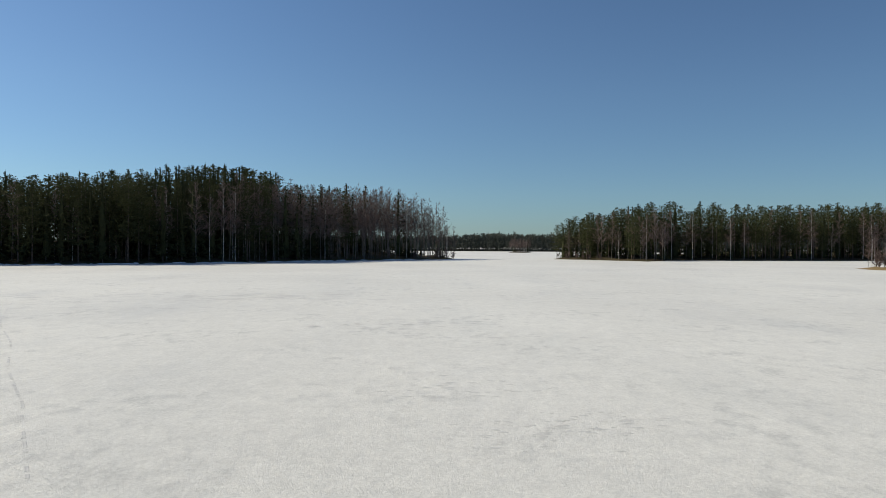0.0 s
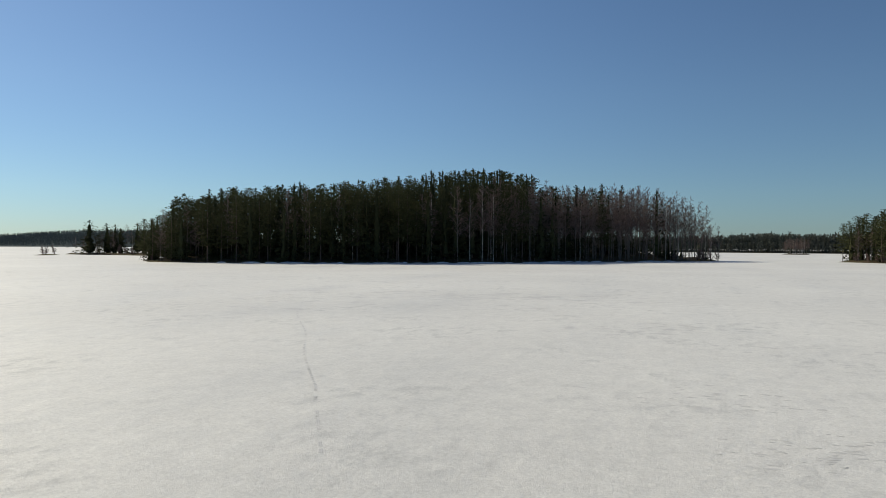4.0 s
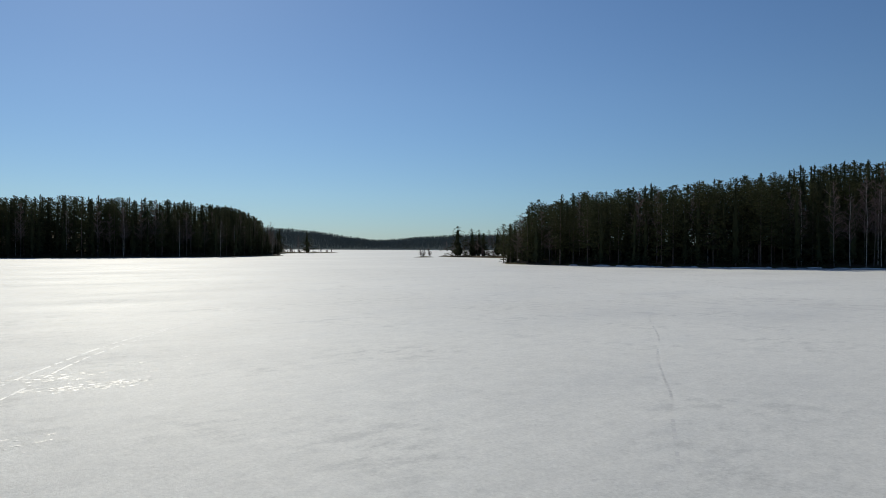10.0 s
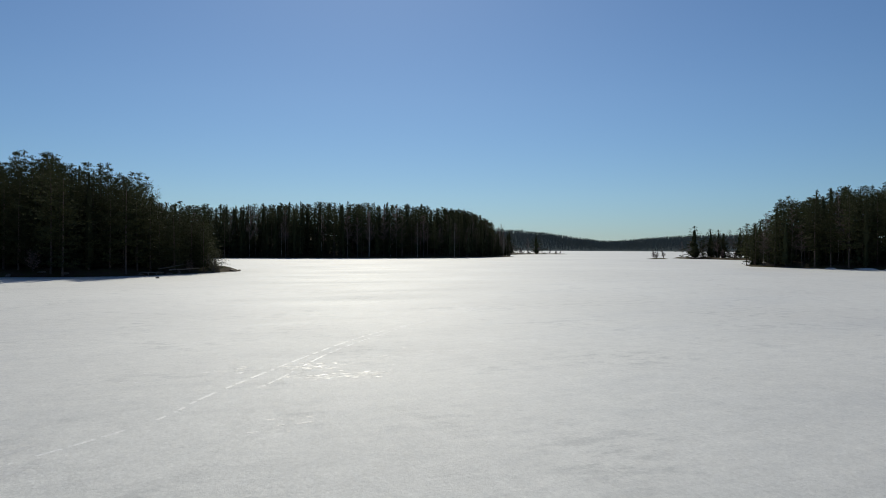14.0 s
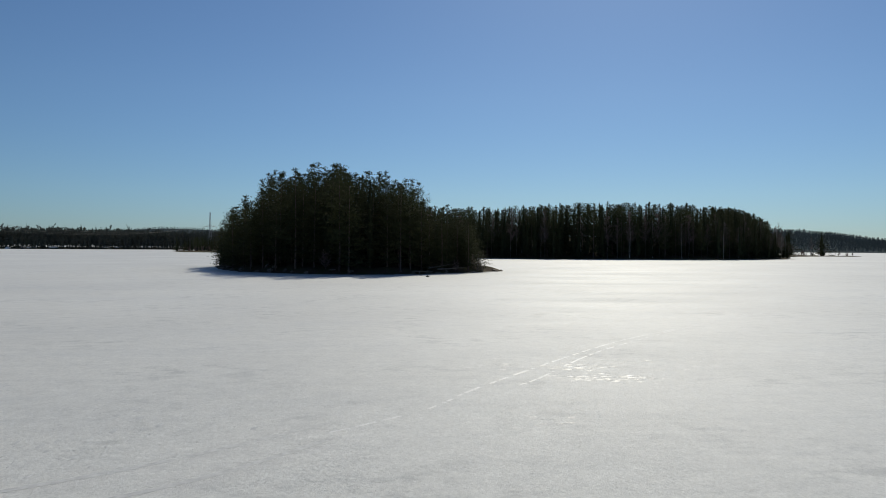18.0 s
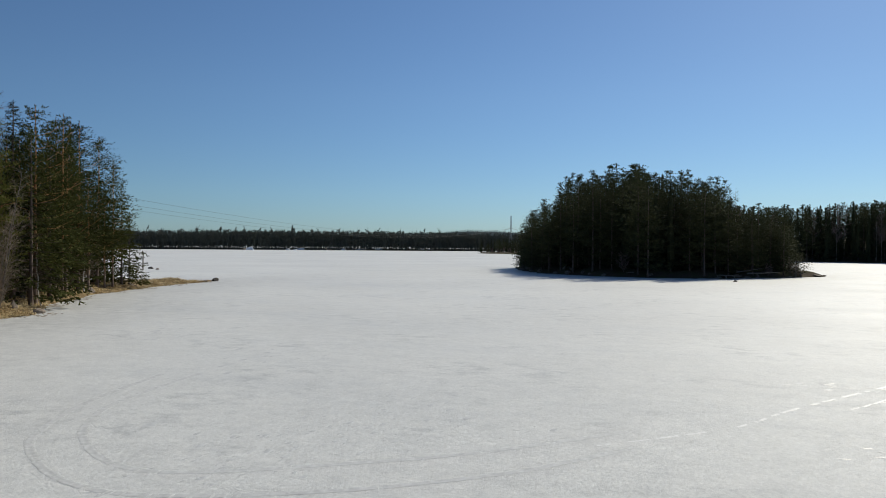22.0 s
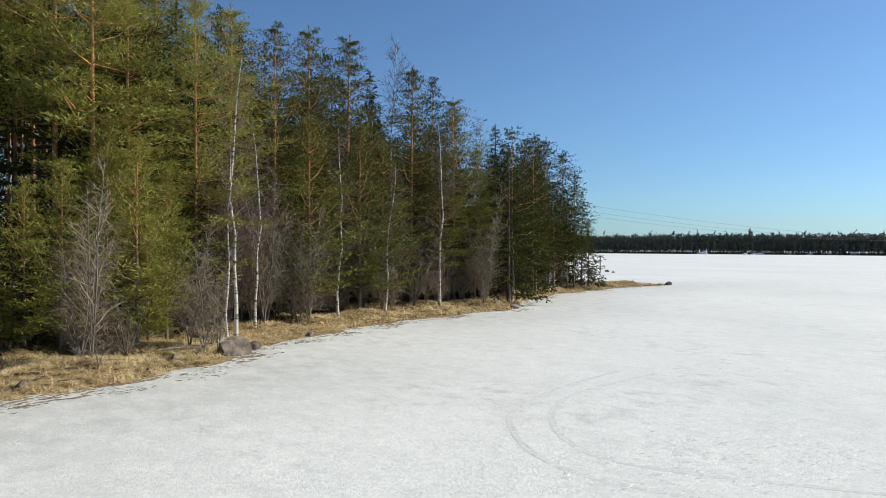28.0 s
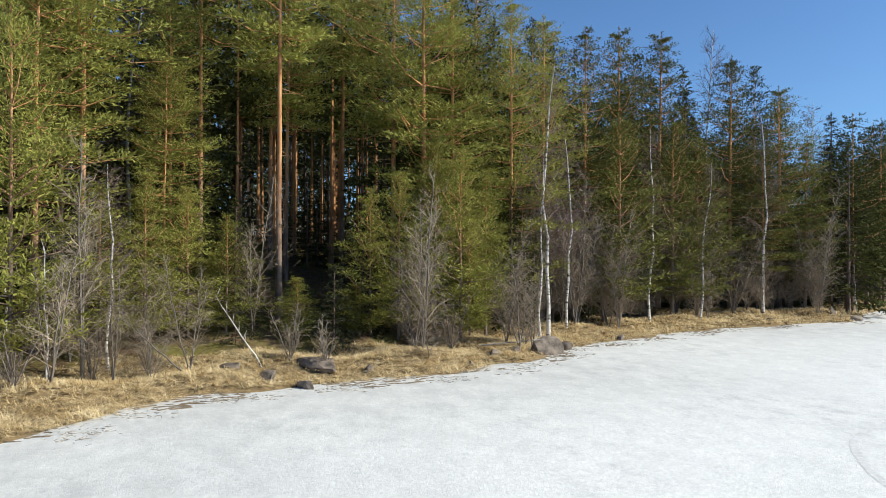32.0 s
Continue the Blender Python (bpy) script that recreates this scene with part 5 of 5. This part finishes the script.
for x, y, k, n_, sp in ((-27.4, 8.5, 1, 90, (0.4, 1.1)), (-29.7, 7.8, 2, 40, (0.4, 0.6)), (-30.7, 4.1, 3, 40, (0.9, 1.2)), (-31, 14, 4, 40, (1.2, 1.6)), (-20.5, 4.2, 5, 12, (0.4, 0.6))):
    flakes("refrozen_crust", x, y, k, n_, sp, 0.07, (0.7, 2.2), GLAZE_GLINT, "glassy refrozen melt crust glinting on the ice", "ice crust")
GREY_SPOTS = [(-26.9, 66.3, 60, 33, (9.8, 2.0), 0.30), (-19.0, 71.0, 61, 38, (9.8, 2.0), 0.35), (-27.7, 57.7, 62, 16, (7.0, 1.3), 0.25), (-12.6, 55.5, 63, 5, (0.8, 0.8), 0.12), (-5.9, 47.7, 64, 4, (0.7, 0.5), 0.12), (-2.4, 46.4, 65, 38, (4.2, 2.6), 0.14), (0.6, 25.5, 66, 44, (1.8, 1.3), 0.07), (2.2, 19.5, 67, 38, (1.1, 0.8), 0.06), (4.6, 20.5, 68, 33, (1.0, 0.7), 0.06), (4.7, 39.0, 69, 33, (4.2, 2.6), 0.12)]
GREY_SPOTS += [(-42.5, 49.0, 70, 22, (7.0, 2.6), 0.25), (-2.9, 46.6, 71, 27, (3.5, 2.0), 0.12), (-20.3, -8.3, 72, 38, (2.2, 1.6), 0.07), (-28.7, -17.3, 73, 27, (3.5, 2.6), 0.10), (-16.3, -10.0, 74, 33, (1.4, 1.0), 0.05), (-16.6, -9.1, 75, 38, (2.1, 1.6), 0.06), (-13.8, -9.6, 76, 33, (1.4, 1.3), 0.05), (-52.5, 45.9, 77, 16, (5.6, 2.6), 0.20), (-35.2, -29.5, 78, 11, (2.8, 1.3), 0.15)]
for x, y, k, n_, sp, sz in GREY_SPOTS:
    flakes("grey_slush", x, y, k, n_, sp, sz, (2.4, 1.0), SLUSH, "grey thawed streaks in the snow crust", "slush")


# ---- power line, poles, wood ----
def beam(s, a, b, r, sides=4):
    s.tube([a, b], [r, r], sides)


def power_mast(x, y, h):
    e = thing("power_mast", x, y, 0.4, "tall grey steel lattice power mast with a cross-arm", "power mast", "", radians(13))
    legs = [(-1.1, -1.1), (1.1, -1.1), (1.1, 1.1), (-1.1, 1.1)]
    for lx, ly in legs:
        s = Soup()
        beam(s, (lx, ly, 0), (lx * 0.22, ly * 0.22, h), 0.16)
        put("leg", s.mesh("mast_leg", STEEL), e)
    n = 9
    for i in range(n):
        z0, z1 = h * i / n, h * (i + 1) / n
        k0, k1 = 1 - 0.78 * i / n, 1 - 0.78 * (i + 1) / n
        s = Soup()
        for j in range(4):
            (ax, ay), (bx, by) = legs[j], legs[(j + 1) % 4]
            beam(s, (ax * k0, ay * k0, z0), (bx * k1, by * k1, z1), 0.07, 3)
        put("brace", s.mesh("mast_brace", STEEL), e)
    s = Soup()
    s.tube([(0, -5, h * 0.62), (0, 0, h * 0.66), (0, 5, h * 0.62)], [0.1, 0.2, 0.1], 4)
    put("crossarm", s.mesh("mast_crossarm", STEEL), e)
    for ly in (-4.8, 0, 4.8):
        s = Soup()
        s.tube([(0, ly, h * 0.62), (0, ly, h * 0.62 - 1.6)], [0.14, 0.14], 6)
        put("insulator", s.mesh("mast_insulator", STEEL), e)
    return e


power_mast(-546, -127, 28.5)
for drop, side in ((0.0, 4.8), (1.2, 0.0), (2.0, -4.8)):
    u = np.linspace(0, 443, 45)
    s = Soup()
    s.tube(np.column_stack([-546 + u, np.linspace(-127 + side, -123 + side * 0.4, 45), 20 - 0.0842 * u + 1.796e-4 * u * u - drop * u / 404]), np.full(45, 0.022), 4)
    tagged(new("power_cable", s.mesh("power_cable", CABLE)), "sagging overhead power cable crossing the lake", "cable", "overhead power cables")


def timber_pole(x, y, z, h, r, label, name="timber_pole"):
    s = Soup()
    s.tube([(0, 0, -0.3), (0.01 * h, 0, h * 0.5), (0, 0.01 * h, h), (0, 0.01 * h, h + 0.02)], [r * 1.1, r, r * 0.85, r * 0.3], 8)
    o = new(name, s.mesh(name, WOOD_GREY, True))
    o.matrix_world = pose(x, y, z, 0, 0, 0)
    return tagged(o, label, "pole")


timber_pole(-118.0, -102.0, 0.0, 3.6, 0.12, "thin weathered wooden pole standing in the ice")
timber_pole(-103, -123, 0.0, 18.8, 0.16, "tall wooden pole carrying the power cables")


def lying_log(x, y, z, length, r, turn, tilt, seed, mat, label):
    rng = np.random.default_rng(seed)
    s = Soup()
    u = np.linspace(0, 1, 8)
    s.tube(np.column_stack([u * length, rng.normal(0, 0.03, 8), rng.normal(0, 0.02, 8) + r]), r * (1.1 - 0.8 * u), 7)
    for k in range(9):
        a = np.array([rng.uniform(0.3, 1) * length, 0, r])
        d = np.array([rng.uniform(0.2, 0.6), rng.normal(0, 0.5), rng.uniform(0.1, 0.6)])
        s.tube([a, a + d * rng.uniform(0.3, 0.9)], [0.012, 0.004], 3)
    o = new("fallen_trunk", s.mesh("fallen_trunk", mat, True))
    o.matrix_world = pose(x, y, z, 0, -tilt, turn)
    return tagged(o, label, "fallen trunk")


lying_log(-9.2, -32.6, 0.42, 4.2, 0.045, 115, 10, 1, BARK_BIRCH, "thin fallen birch trunk lying in the dry grass")
lying_log(3.4, -27.8, 0.45, 3.0, 0.03, 40, 42, 2, BARK_GREY, "bare grey branch leaning out of the dry grass")
lying_log(0.6, -28.0, 0.5, 3.2, 0.03, 20, 58, 3, BARK_BIRCH, "thin leaning birch sapling on the shore")
lying_log(7.3, -25.9, 0.5, 4.4, 0.035, 100, 78, 4, BARK_BIRCH, "thin leaning birch sapling on the shore")
lying_log(-131.5, 9.8, 0.7, 5.0, 0.12, 80, 4, 5, BARK_GREY, "grey driftwood trunk on the small island's shore")
lying_log(-132.5, 8.2, 0.9, 4.2, 0.1, 95, 10, 6, BARK_GREY, "grey driftwood trunk on the small island's shore")


def jetty(x, y, turn):
    """A small landing stage of boards at the island's shore."""
    e = thing("landing_stage", x, y, 0.0, "small weathered wooden landing stage at the shore", "landing stage", "", turn)
    for k in range(9):
        bm = bmesh.new()
        bmesh.ops.create_cube(bm, size=1.0, matrix=Matrix.Translation((0, -0.9 + k * 0.22, 0.55)) @ Matrix.Diagonal((2.6, 0.19, 0.05, 1)))
        me = bpy.data.meshes.new("board")
        bm.to_mesh(me)
        bm.free()
        me.materials.append(WOOD_GREY)
        put("board", me, e)
    for lx, ly in ((-1.1, -0.8), (1.1, -0.8), (-1.1, 0.8), (1.1, 0.8)):
        s = Soup()
        s.tube([(lx, ly, -0.1), (lx, ly, 0.54)], [0.07, 0.07], 6)
        put("post", s.mesh("post", WOOD_GREY), e)
    return e


jetty(-129.3, 6.4, radians(35))
